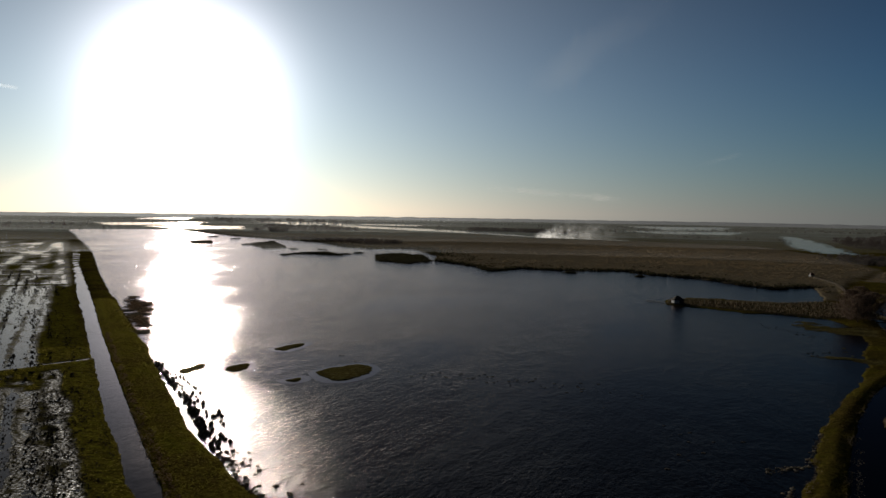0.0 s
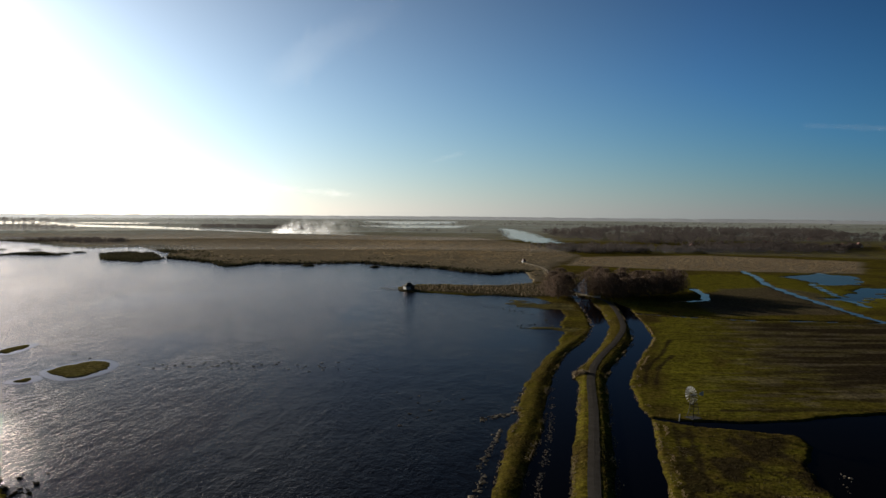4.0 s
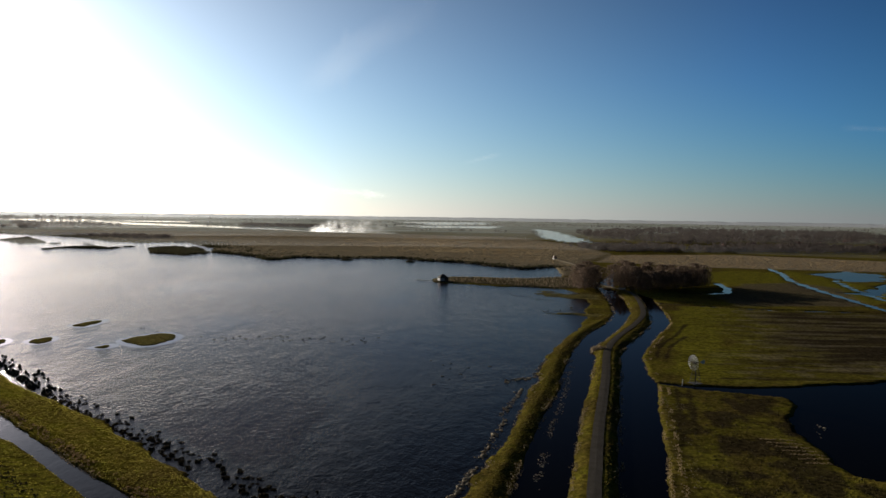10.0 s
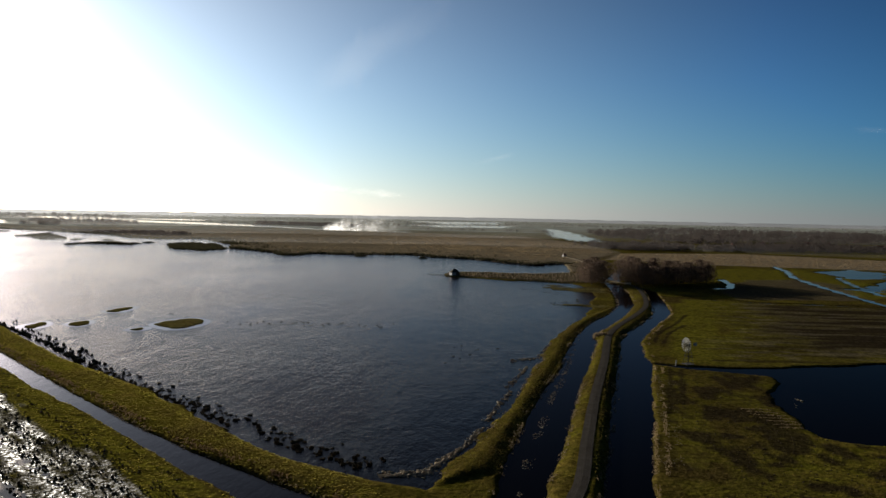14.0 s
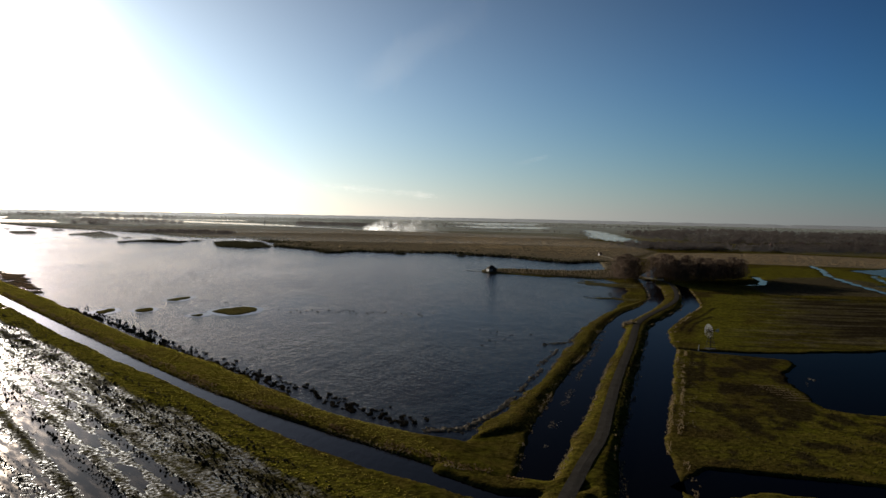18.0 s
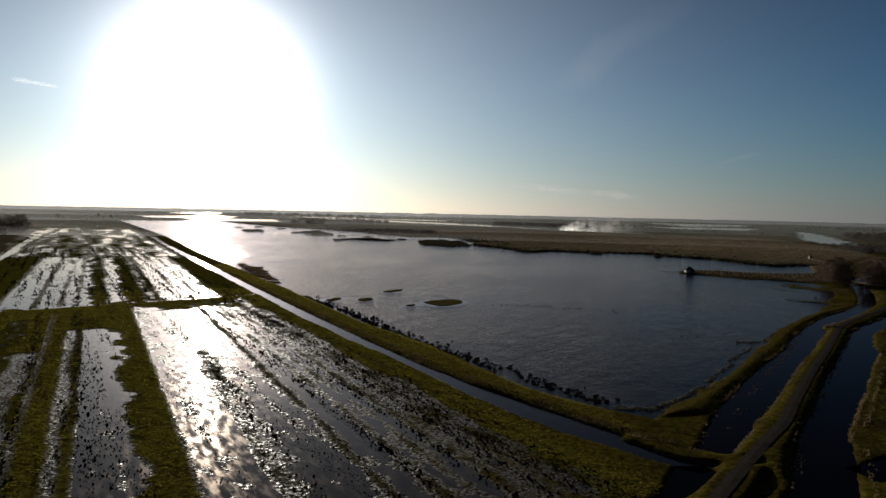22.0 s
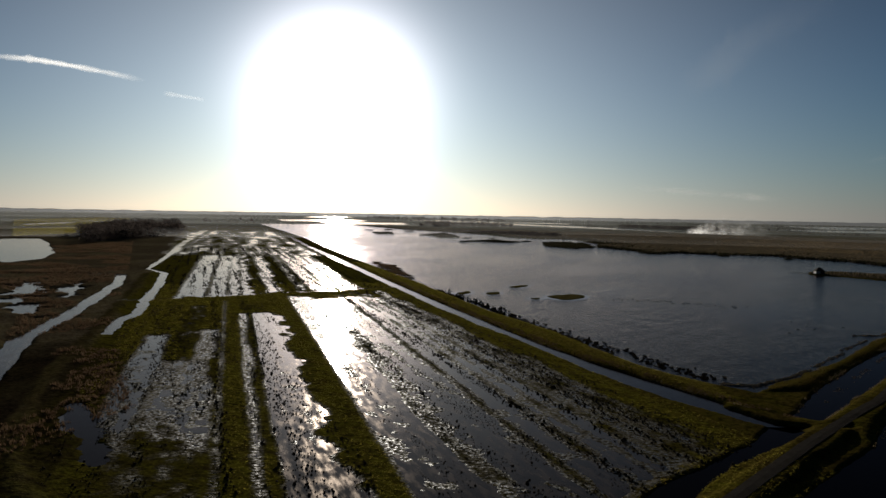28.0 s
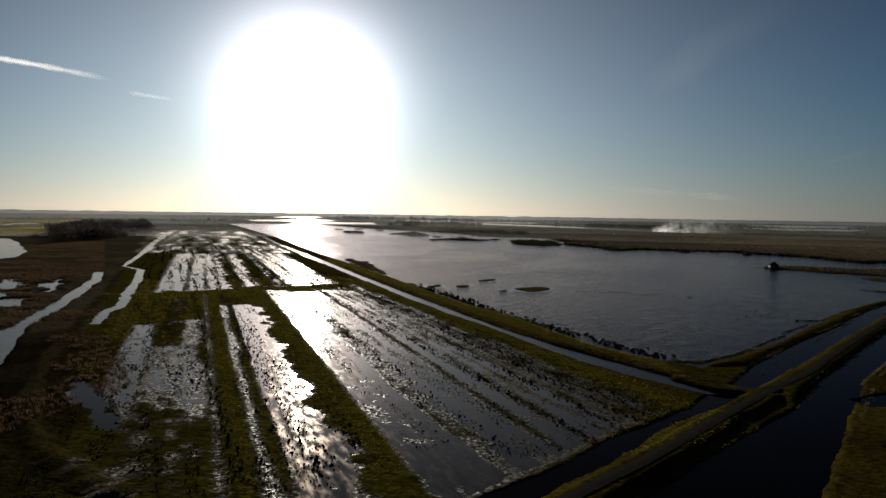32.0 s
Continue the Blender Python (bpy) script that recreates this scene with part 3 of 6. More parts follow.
    g.reed[i] += f * 0.35 * step(0.0, 0.5, fbm(x[i] / 8, y[i] / 3, 72, 3)) * step(14, 40, off)
    for line in BANK_TRACKS:
        g.cover(g.strip(line, 0.4, 0.5), "sedge", 0.8)
    # far fields, striped by hedges and crops; paler with distance, imitating haze
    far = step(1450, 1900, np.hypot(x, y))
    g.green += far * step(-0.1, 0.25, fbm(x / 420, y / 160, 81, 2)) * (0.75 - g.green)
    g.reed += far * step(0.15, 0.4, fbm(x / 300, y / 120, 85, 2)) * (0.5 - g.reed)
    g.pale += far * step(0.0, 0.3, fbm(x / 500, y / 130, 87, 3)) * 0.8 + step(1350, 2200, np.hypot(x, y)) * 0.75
    got = g.area(PASTURES[-1], -10, 20, 3)
    g.cover(got, "green", 1.0), g.cover(got, "reed", 0.0)
    g.pale[got[0]] *= 1 - 0.6 * got[1]
    for poly in PASTURES[-2:]:
        got = g.area(poly, -4, 6, 1)
        g.cover(got, "green", 1.0), g.cover(got, "reed", 0.0), g.cover(got, "sedge", 0.0)
        g.h[got[0]] += got[1] * (0.45 - g.h[got[0]])
        g.pale[got[0]] *= 1 - got[1]
    # open water
    lake = LAKE_EAST + LAKE_WEST
    g.level(g.area(lake, -1.2, 0.8, 0.8), -0.7)
    for poly, soft, rag in WATERS:
        g.level(g.area(poly, -soft, 0.3, rag), -0.6)
    for line, half in DITCHES:
        g.level(g.strip(line, half, 0.9), -0.5)
    for line, half in GRASS_TRACKS:
        got = g.strip(line, half, 1.3)
        g.level(got, 0.7), g.cover(got, "reed", 0.2), g.cover(got, "sedge", 0.45)
    # embankments
    g.level(g.area(LAKE_EAST[:10] + CANAL_ONE_W[11:1:-1], -3.4, 0.2, 0.35), 0.8)
    g.level(g.area(LAKE_WEST[11:] + LAKE_EAST[:1] + CANAL_SOUTH_N[1:-1], -3.2, 0.5, 0.3), 0.95)
    g.cover(g.area(LAKE_WEST[11:] + LAKE_EAST[:1] + CANAL_SOUTH_N[1:-1], -1.5, 0.5, 0.3), "reed", 0.0)
    g.level(g.area(CANAL_ONE_E + CANAL_TWO_W[4:][::-1], -3.0, 0.2, 0.25), 0.9)
    g.level(g.strip(ROAD_LINE[:7], 2.4, 1.5, 0.2), 0.95)
    g.level(g.strip(ROAD_LINE[6:], 1.9, 1.0, 0.1), 0.95)
    g.level(g.strip([(-8, 60), (2, 53), (12, 54)], 1.6, 1.6, 0.3), 0.65)
    for poly in ISLANDS:
        low = poly[0][0] > 0
        poly = rounded(poly)
        got = g.area(poly, -3.5 if low else -2.0, 0.4, 2.2 if low else 0.8)
        g.level(got, 0.12 if low else 0.22)
        g.cover(got, "green", 0.75), g.cover(got, "reed", 0.25)
        if low:
            g.h[got[0]] += got[1] * 0.22 * fbm(x[got[0]] / 9, y[got[0]] / 2.5, 66, 3)
    for poly in REED_ISLANDS:
        got = g.area(poly, -3, 2, 3)
        g.level(got, 0.35), g.cover(got, "reed", 0.9), g.cover(got, "sedge", 0.35)
    for ix, iy, r in ISLETS:
        got = g.area([(ix - r * 0.8, iy - r * 0.5), (ix + r * 0.6, iy - r * 1.3), (ix + r * 0.9, iy + r * 0.4), (ix - r * 0.4, iy + r * 1.5)], -3, 2, 2)
        g.level(got, 0.3), g.cover(got, "reed", 0.6), g.cover(got, "sedge", 0.6)
    g.level(g.area(PENINSULA, -2.5, 0.8, 1.2), 0.45)
    g.cover(g.area(PENINSULA, -2.5, 2, 1.2), "reed", 0.6), g.cover(g.area(PENINSULA, -2.5, 2, 1.2), "sedge", 0.6)
    for name, (poly, value) in MUD.items():
        g.cover(g.area(poly, -2, 2, 2), "sedge", value)
    # darker margins where the ground lies low by the water
    g.sedge = np.maximum(g.sedge, 0.6 * (1 - step(0.02, 0.22, g.h)))
    return g


REEDLAND = [(66, 560), (70, 655), (40, 620), (-22, 695), (-78, 745), (-144, 718), (-213, 725), (-276, 785), (-305, 880), (-391, 1025), (-589, 1125),
            (-830, 1262), (-1163, 1532), (-1170, 1900), (-585, 1830), (-357, 1650), (-165, 1570), (60, 1450), (130, 1200), (150, 900), (90, 700)]
TAN_REED = [(120, 735), (152, 865), (302, 916), (429, 820), (348, 659), (273, 671), (214, 684)]
PASTURES = [[(100, 262), (88, 300), (104, 372), (197, 356), (260, 350), (200, 205), (120, 202), (72, 189), (60, 192), (64, 222)],
            [(150, 500), (165, 600), (210, 640), (250, 630), (222, 555), (205, 500)], [(265, 660), (250, 620), (215, 470), (212, 400), (260, 440)],
            [(97, 354), (118, 356), (90, 264), (74, 201), (60, 200), (73, 262)], [(-891, 464), (-1003, 716), (-1302, 960), (-1157, 633)], [(-1306, 726), (-1886, 1097), (-2192, 1575), (-1962, 1510), (-1282, 879)]]
BROWN_FIELD = [(181, 512), (222, 530), (234, 494), (203, 390), (136, 380), (138, 425)]
BANK_TRACKS = [[(83, 239), (116, 233), (150, 232)], [(76, 217), (124, 217), (160, 215)], [(71, 196), (115, 198), (150, 206)], [(98, 264), (137, 265), (180, 262)], [(100, 290), (150, 288), (200, 290)],
               [(98, 318), (160, 320), (210, 315)], [(46, 143), (55, 185)], [(49, 143), (57, 180)], [(59, 226), (66, 252), (76, 272), (89, 306)], [(62, 226), (70, 252), (80, 272)]]
WATERS = [(CANAL_ONE_W + CANAL_ONE_E[::-1], 1.2, 0.3), (CANAL_TWO_W + CANAL_TWO_E[::-1], 1.2, 0.3), (CANAL_SOUTH_N + CANAL_SOUTH_S[::-1], 0.8, 0.25),
          (CANAL_BACK, 1.0, 0.3), (SIDE_DITCH, 1.0, 0.3), (POND_EAST, 1.5, 0.8),
          ([(-846, 435), (-827, 456), (-732, 403), (-567, 297), (-505, 242), (-491, 209), (-600, 190), (-800, 300)], 3, 1),
          ([(-353, 123), (-364, 146), (-316, 115), (-288, 91), (-250, 72), (-239, 60), (-290, 78)], 3, 5), ([(-323, 128), (-351, 166), (-324, 144), (-278, 99)], 3, 4),
          ([(-122, -11), (-121, -9), (-107, -16), (-96, -22), (-82, -33), (-80, -37), (-93, -30), (-106, -22)], 1.5, 1.2), ([(269, 626), (315, 657), (331, 625), (296, 555), (270, 549)], 4, 3),
          ([(226, 462), (283, 530), (300, 520), (242, 445)], 3, 4), ([(162, 2292), (122, 1486), (140, 1256), (192, 1241), (203, 1850), (196, 2227)], 8, 8),
          ([(-1178, 2230), (-829, 2020), (-585, 1860), (-357, 1660), (-165, 1580), (-165, 1610), (-357, 1700), (-560, 1960), (-800, 2200), (-1178, 2420)], 8, 6),
          ([(-1500, 1800), (-1250, 1620), (-1100, 1720), (-1300, 2000)], 10, 10), ([(-1300, 2300), (-1700, 2700), (-1500, 2900), (-1150, 2500)], 10, 15),
          ([(40, 2300), (-150, 2250), (-300, 2600), (100, 2700)], 10, 15),
          ([(-1612, 1775), (-1504, 2076), (-1752, 2452), (-1857, 2059)], 15, 20), ([(-2302, 2749), (-2151, 2881), (-2565, 3441), (-2633, 3158)], 20, 25),
          ([(-1367, 788), (-1505, 994), (-1607, 1068), (-1488, 866)], 10, 15), ([(-1191, 2579), (-939, 2507), (-1038, 2809), (-1262, 2710)], 15, 20), ([(-397, 3575), (-150, 2770), (28, 3004), (60, 3716)], 20, 30)]
CREEK_ONE = [(-411, 157), (-390, 174), (-376, 186), (-357, 190), (-319, 157), (-277, 114), (-239, 74), (-215, 47), (-197, 27), (-175, 9), (-150, -12), (-130, -60)]
CREEK_TWO = [(-1251, 1139), (-831, 696), (-626, 481), (-472, 324), (-384, 231), (-352, 216), (-298, 165), (-252, 118), (-220, 87), (-208, 69), (-189, 50)]
DITCHES = [(CREEK_ONE, 2.7), (CREEK_TWO, 1.6), ([(88, 392), (117, 375), (141, 366), (168, 364), (197, 359), (260, 350)], 0.7),
           ([(262, 690), (255, 667), (247, 621), (227, 553), (215, 476), (209, 419), (203, 360)], 1.5), ([(164, 516), (160, 480), (150, 448), (130, 440)], 1.5),
           ([(300, 640), (262, 560), (240, 480), (228, 420)], 1.0)]
GRASS_TRACKS = [([(-353, 204), (-267, 121), (-190, 45), (-154, 9), (-127, -16), (-106, -33), (-85, -45), (-60, -54)], 1.1)]
ISLANDS = [[(-121, 238), (-118, 250), (-112, 256), (-104, 249), (-103, 235), (-110, 228)], [(-155, 270), (-153, 284), (-148, 285), (-147, 268)],
           [(-163, 224), (-161, 236), (-155, 230), (-155, 219)], [(-151, 233), (-148, 243), (-143, 237), (-144, 228)], [(-124, 223), (-121, 231), (-117, 227), (-119, 222)],
           [(33, 428), (42, 442), (54, 436), (70, 426), (68, 398), (58, 397), (44, 402), (36, 410)], [(29, 337), (38, 331), (54, 325), (58, 338), (39, 341)], [(45, 360), (50, 373), (52, 345), (46, 338)]]
REED_ISLANDS = [[(-372, 855), (-328, 756), (-281, 733), (-273, 777), (-322, 878), (-364, 898)], [(-641, 1011), (-552, 905), (-545, 952), (-664, 1116)],
                [(-460, 836), (-398, 822), (-440, 868)], [(-326, 394), (-290, 366), (-262, 338), (-238, 306), (-222, 280), (-236, 290), (-272, 330), (-312, 374)], [(-760, 1030), (-700, 960), (-690, 990), (-740, 1060)]]
ISLETS = [(-860, 1168, 9), (-854, 1226, 12), (-765, 1160, 10), (-637, 995, 9), (-619, 1011, 8), (-459, 801, 6), (-460, 826, 9), (-456, 857, 8), (-431, 855, 6), (-409, 850, 7), (-315, 764, 9), (-290, 777, 8), (-407, 882, 8), (-520, 925, 7), (-480, 930, 6), (-190, 700, 5), (-120, 700, 6), (-60, 690, 4)]
PENINSULA = [(-27, 488), (-27, 512), (-10, 526), (30, 522), (66, 545), (80, 480), (54, 457), (31, 467), (0, 482)]
MUD = {"inlet": ([(30, 334), (45, 345), (46, 358), (30, 345)], 0.8)}


def grown(lo, hi, cell, near_lo, near_hi, ratio_lo, ratio_hi):
    """Grid lines: even between near_lo and near_hi, then wider and wider out to lo and hi."""
    mid = list(np.arange(near_lo, near_hi + cell / 2, cell))
    for edge, limit, ratio, way in ((mid[0], lo, ratio_lo, -1), (mid[-1], hi, ratio_hi, 1)):
        d, p, out = cell, edge, []
        while (limit - p) * way > 0:
            d *= ratio
            p += d * way
            out.append(p)
        mid = out[::-1] + mid if way < 0 else mid + out
    return np.array(mid)


def sheet_object(name, gx, gy):
    X, Y = np.meshgrid(gx, gy)
    x, y = X.ravel(), Y.ravel()
    g = shape_ground(x, y)
    nx, ny = len(gx), len(gy)
    me = bpy.data.meshes.new(name)
    me.vertices.add(nx * ny)
    me.vertices.foreach_set("co", np.stack([x, y, g.h], 1).astype(np.float32).ravel())
    q = (np.arange(ny - 1)[:, None] * nx + np.arange(nx - 1)).ravel()
    quads = np.stack([q, q + 1, q + nx + 1, q + nx], 1).astype(np.int32)
    me.loops.add(quads.size)
    me.loops.foreach_set("vertex_index", quads.ravel())
    me.polygons.add(len(quads))
    me.polygons.foreach_set("loop_start", np.arange(0, quads.size, 4, dtype=np.int32))
    me.polygons.foreach_set("use_smooth", np.ones(len(quads), bool))
    me.update()
    att = me.attributes.new("cover", "FLOAT_COLOR", "POINT")
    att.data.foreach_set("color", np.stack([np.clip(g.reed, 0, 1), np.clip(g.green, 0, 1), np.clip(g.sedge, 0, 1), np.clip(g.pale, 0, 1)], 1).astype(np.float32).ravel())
    me.attributes.new("wet", "FLOAT", "POINT").data.foreach_set("value", np.clip(g.wet, 0, 1).astype(np.float32))
    return new(name, me)


GX = grown(-4900, 4900, 0.8, -165, 110, 1.007, 1.022)
GY = grown(-1500, 4900, 0.85, -30, 260, 1.06, 1.0105)
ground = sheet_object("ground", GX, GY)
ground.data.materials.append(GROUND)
tagged(ground, "wet winter polder ground of turf, reed litter and mud", "ground", kind="structure")


def height(x, y):
    """Ground height at a list of places."""
    x, y = np.asarray(x, float), np.asarray(y, float)
    return shape_ground(x, y).h


def flat_mesh(name, verts, faces, mat):
    me = bpy.data.meshes.new(name)
    me.from_pydata([tuple(v) for v in verts], [], [tuple(f) for f in faces])
    me.materials.append(mat)
    me.update()
    return me


water = new("water", flat_mesh("water", [(-4900, -1500, 0), (4900, -1500, 0), (4900, 4900, 0), (-4900, 4900, 0)], [(0, 1, 2, 3)], WATER))
tagged(water, "dark still water of canals, ponds and flooded meadows", "water", kind="structure")


def water_sheet(name, outline, mat, z, out):
    """Level water inside an outline, reaching a little under its shores."""
    pts = [Vector(p) for p in outline]
    if sum(a.x * c.y - c.x * a.y for a, c in zip(pts, pts[1:] + pts[:1])) < 0:
        pts.reverse()
    bm = bmesh.new()
    ring = []
    for a, p, c in zip(pts[-1:] + pts[:-1], pts, pts[1:] + pts[:1]):
        d = (c - a).normalized()
        ring.append(bm.verts.new((p.x + d.y * out, p.y - d.x * out, z)))
    face = bm.faces.new(ring)
    face.normal_update()
    if face.normal.z < 0:
        face.normal_flip()
    bmesh.ops.triangulate(bm, faces=[face])
    me = bpy.data.meshes.new(name)
    bm.to_mesh(me), bm.free()
    me.materials.append(mat)
    return new(name, me)


tagged(water_sheet("lake", LAKE_EAST + LAKE_WEST, LAKE_WATER, 0.006, 2.6), "wide lake with wind ripples and sun glitter", "lake", kind="structure")
for name, outline, text in (("canal_water", CANAL_ONE_W + CANAL_ONE_E[::-1], "black still water of the canal beside the lake dike"), ("canal_water", CANAL_TWO_W + CANAL_TWO_E[::-1], "black still water of the canal beside the pasture"),
                            ("canal_water", CANAL_SOUTH_N + CANAL_SOUTH_S[::-1], "dark water of the straight canal below the lake dike"), ("canal_water", CANAL_BACK, "black still water of the ditch end"), ("pond_water", POND_EAST, "dark still water of the pasture pond"), ("canal_water", SIDE_DITCH, "black water of the side ditch"),
                            ("pond_water", [(269, 626), (315, 657), (331, 625), (296, 555), (270, 549)], "shallow flooded corner of the far meadow"), ("pond_water", [(226, 462), (283, 530), (300, 520), (242, 445)], "shallow flood in the far meadow"),
                            ("pond_water", [(-122, -11), (-121, -9), (-107, -16), (-96, -22), (-82, -33), (-80, -37), (-93, -30), (-106, -22)], "shallow dark pool in the marsh")):
    tagged(water_sheet(name, outline, SOUTH_WATER if "straight" in text else POND_WATER if "pond" in text else MEADOW_WATER if "shallow" in text else CANAL_WATER, 0.008, 0.8), text, "water", kind="structure")
for poly in ISLANDS[:5]:
    lee = [(x + 0.3 * (x - sum(p[0] for p in poly) / len(poly)) / 8, y + 1.0 * (y - sum(p[1] for p in poly) / len(poly)) / 8) for x, y in rounded(poly)]
    tagged(water_sheet("shallows", lee, CALM_WATER, 0.012, 0.8), "calm pale shallows round a grassy islet", "water", kind="structure")


# ---- makers ----
def part(name, bm, mat, parent=None, label=""):
    """Links a bmesh as one mesh object, under a thing or part where one is given."""
    me = bpy.data.meshes.new(name)
    bm.to_mesh(me)
    bm.free()
    me.materials.append(mat)
    ob = new(name, me)
    if parent is not None:
        ob.parent = parent
    return tagged(ob, label)


def thing(name, place, label, category, group="", turn=0.0):
    ob = new(name)
    ob.matrix_basis = pose(*place, 0, 0, turn)
    return tagged(ob, label, category, group)


def bar(bm, a, b, r0, r1=None, sides=6):
    """A tapered rod from a to b."""
    a, b = Vector(a), Vector(b)
    d = b - a
    m = Matrix.Translation((a + b) / 2) @ d.to_track_quat("Z", "Y").to_matrix().to_4x4()
    bmesh.ops.create_cone(bm, cap_ends=True, segments=sides, radius1=r0, radius2=r0 if r1 is None else r1, depth=d.length, matrix=m)
    return bm


def box(bm, lo, hi, bevel=0.0):
    lo, hi = Vector(lo), Vector(hi)
    m = Matrix.Translation((lo + hi) / 2) @ Matrix.Diagonal((*(hi - lo), 1))
    got = bmesh.ops.create_cube(bm, size=1, matrix=m)
    if bevel:
        edges = {e for v in got["verts"] for e in v.link_edges}
        bmesh.ops.bevel(bm, geom=list(edges), offset=bevel, segments=1, affect="EDGES")
    return bm


def rod(*args, **kw):
    return bar(bmesh.new(), *args, **kw)


def block(lo, hi, bevel=0.0):
    return box(bmesh.new(), lo, hi, bevel)


def stuff(name, shapes, places, mat, label, category, smooth=False):
    """One mesh of many small copies. places: rows of x, y, z, width, height, turn; a shape (verts, triangles) is picked for each in turn."""
    places = np.asarray(places, float)
    pick = np.random.default_rng(len(places)).integers(0, len(shapes), len(places))
    vs, fs, base = [], [], 0
    for k, (v, f) in enumerate(shapes):
        p = places[pick == k]
        if not len(p):
            continue
        c, s = np.cos(p[:, 5])[:, None], np.sin(p[:, 5])[:, None]
        x = (v[None, :, 0] * c - v[None, :, 1] * s) * p[:, 3:4] + p[:, 0:1]
        y = (v[None, :, 0] * s + v[None, :, 1] * c) * p[:, 3:4] + p[:, 1:2]
        z = v[None, :, 2] * p[:, 4:5] + p[:, 2:3]
        vs.append(np.stack([x, y, z], -1).reshape(-1, 3))
        fs.append((f[None] + (np.arange(len(p)) * len(v))[:, None, None]).reshape(-1, 3) + base)
        base += len(p) * len(v)
    vs, fs = np.concatenate(vs).astype(np.float32), np.concatenate(fs).astype(np.int32)
    me = bpy.data.meshes.new(name)
    me.vertices.add(len(vs))
    me.vertices.foreach_set("co", vs.ravel())
    me.loops.add(fs.size)
    me.loops.foreach_set("vertex_index", fs.ravel())
    me.polygons.add(len(fs))
    me.polygons.foreach_set("loop_start", np.arange(0, fs.size, 3, dtype=np.int32))
    me.polygons.foreach_set("use_smooth", np.full(len(fs), smooth))
    me.update()
    me.materials.append(mat)
    return tagged(new(name, me), label, category, kind="stuff")


def blades(rng, count, spread, lean, thick):
    """A tuft of upright leaf blades, one metre high."""
    v, f = [], []
    for _ in range(count):
        a, r = rng.uniform(0, 6.28), spread * math.sqrt(rng.uniform(0, 1))
        x, y, t, h = r * math.cos(a), r * math.sin(a), rng.uniform(0, 3.14), rng.uniform(0.55, 1.0)
        dx, dy = thick * math.cos(t), thick * math.sin(t)
        lx, ly = rng.normal(0, lean, 2)
        k = len(v)
        v += [(x - dx, y - dy, -0.05), (x + dx, y + dy, -0.05), (x + dx * 0.7 + lx * 0.4, y + dy * 0.7 + ly * 0.4, h * 0.6), (x + lx, y + ly, h)]
        f += [(k, k + 1, k + 2), (k, k + 2, k + 3)]
    return np.array(v), np.array(f)


def mound(rng, sides=7, rings=((0.5, -0.1), (0.46, 0.35), (0.26, 0.8))):
    """A rough hummock, one metre wide and high, with a ragged crest."""
    v, f = [], []
    for ring, (r, z) in enumerate(rings):
        for k in range(sides):
            a = 6.283 * (k + 0.3 * ring) / sides
            q = r * rng.uniform(0.7, 1.25)
            v.append((q * math.cos(a), q * math.sin(a), z * rng.uniform(0.75, 1.2)))
    v.append((rng.normal(0, 0.06), rng.normal(0, 0.06), 1.0))
    top = len(rings) - 1
    for ring in range(top):
        for k in range(sides):
            a, b = ring * sides + k, ring * sides + (k + 1) % sides
            f += [(a, b, b + sides), (a, b + sides, a + sides)]
    for k in range(sides):
        f.append((top * sides + k, top * sides + (k + 1) % sides, (top + 1) * sides))
    return np.array(v), np.array(f)


def twig_cloud(rng, count, size, shape):
    """Bare twig fans, as thin ragged triangles inside a crown. shape(u) gives a radius for the height u in 0 to 1."""
    v, f = [], []
    while len(f) < count:
        u, a = rng.uniform(0, 1), rng.uniform(0, 6.283)
        r = shape(u) * (rng.uniform(0.1, 1) ** 0.5) * (0.8 + 0.35 * math.sin(3 * a + 7 * u))
        c = np.array((r * math.cos(a), r * math.sin(a), u))
        out = np.array((math.cos(a) * 0.5, math.sin(a) * 0.5, 0.75)) + rng.normal(0, 0.35, 3)
        out /= np.linalg.norm(out)
        side = np.cross(out, rng.normal(0, 1, 3))
        side /= np.linalg.norm(side) + 1e-9
        ln, k = size * rng.uniform(0.6, 1.4), len(v)
        v += [tuple(c - out * ln * 0.5), tuple(c + out * ln * 0.55 + side * ln * 0.2), tuple(c + out * ln * 0.45 - side * ln * 0.2)]
        f.append((k, k + 1, k + 2))
    return np.array(v), np.array(f)


# ---- road on the embankment between the two canals ----
def smooth_line(line, spacing):
    """Points at even spacing along a Catmull-Rom curve through the line."""
    p = [np.array(q, float) for q in line]
    p = [2 * p[0] - p[1]] + p + [2 * p[-1] - p[-2]]
    out = []
    for a, b, c, d in zip(p, p[1:], p[2:], p[3:]):
        n = max(2, int(np.linalg.norm(c - b) / spacing))
        for k in range(n):
            t = k / n
            out.append(0.5 * (2 * b + (c - a) * t + (2 * a - 5 * b + 4 * c - d) * t * t + (3 * b - a - 3 * c + d) * t**3))
    return np.array(out + [p[-2]])


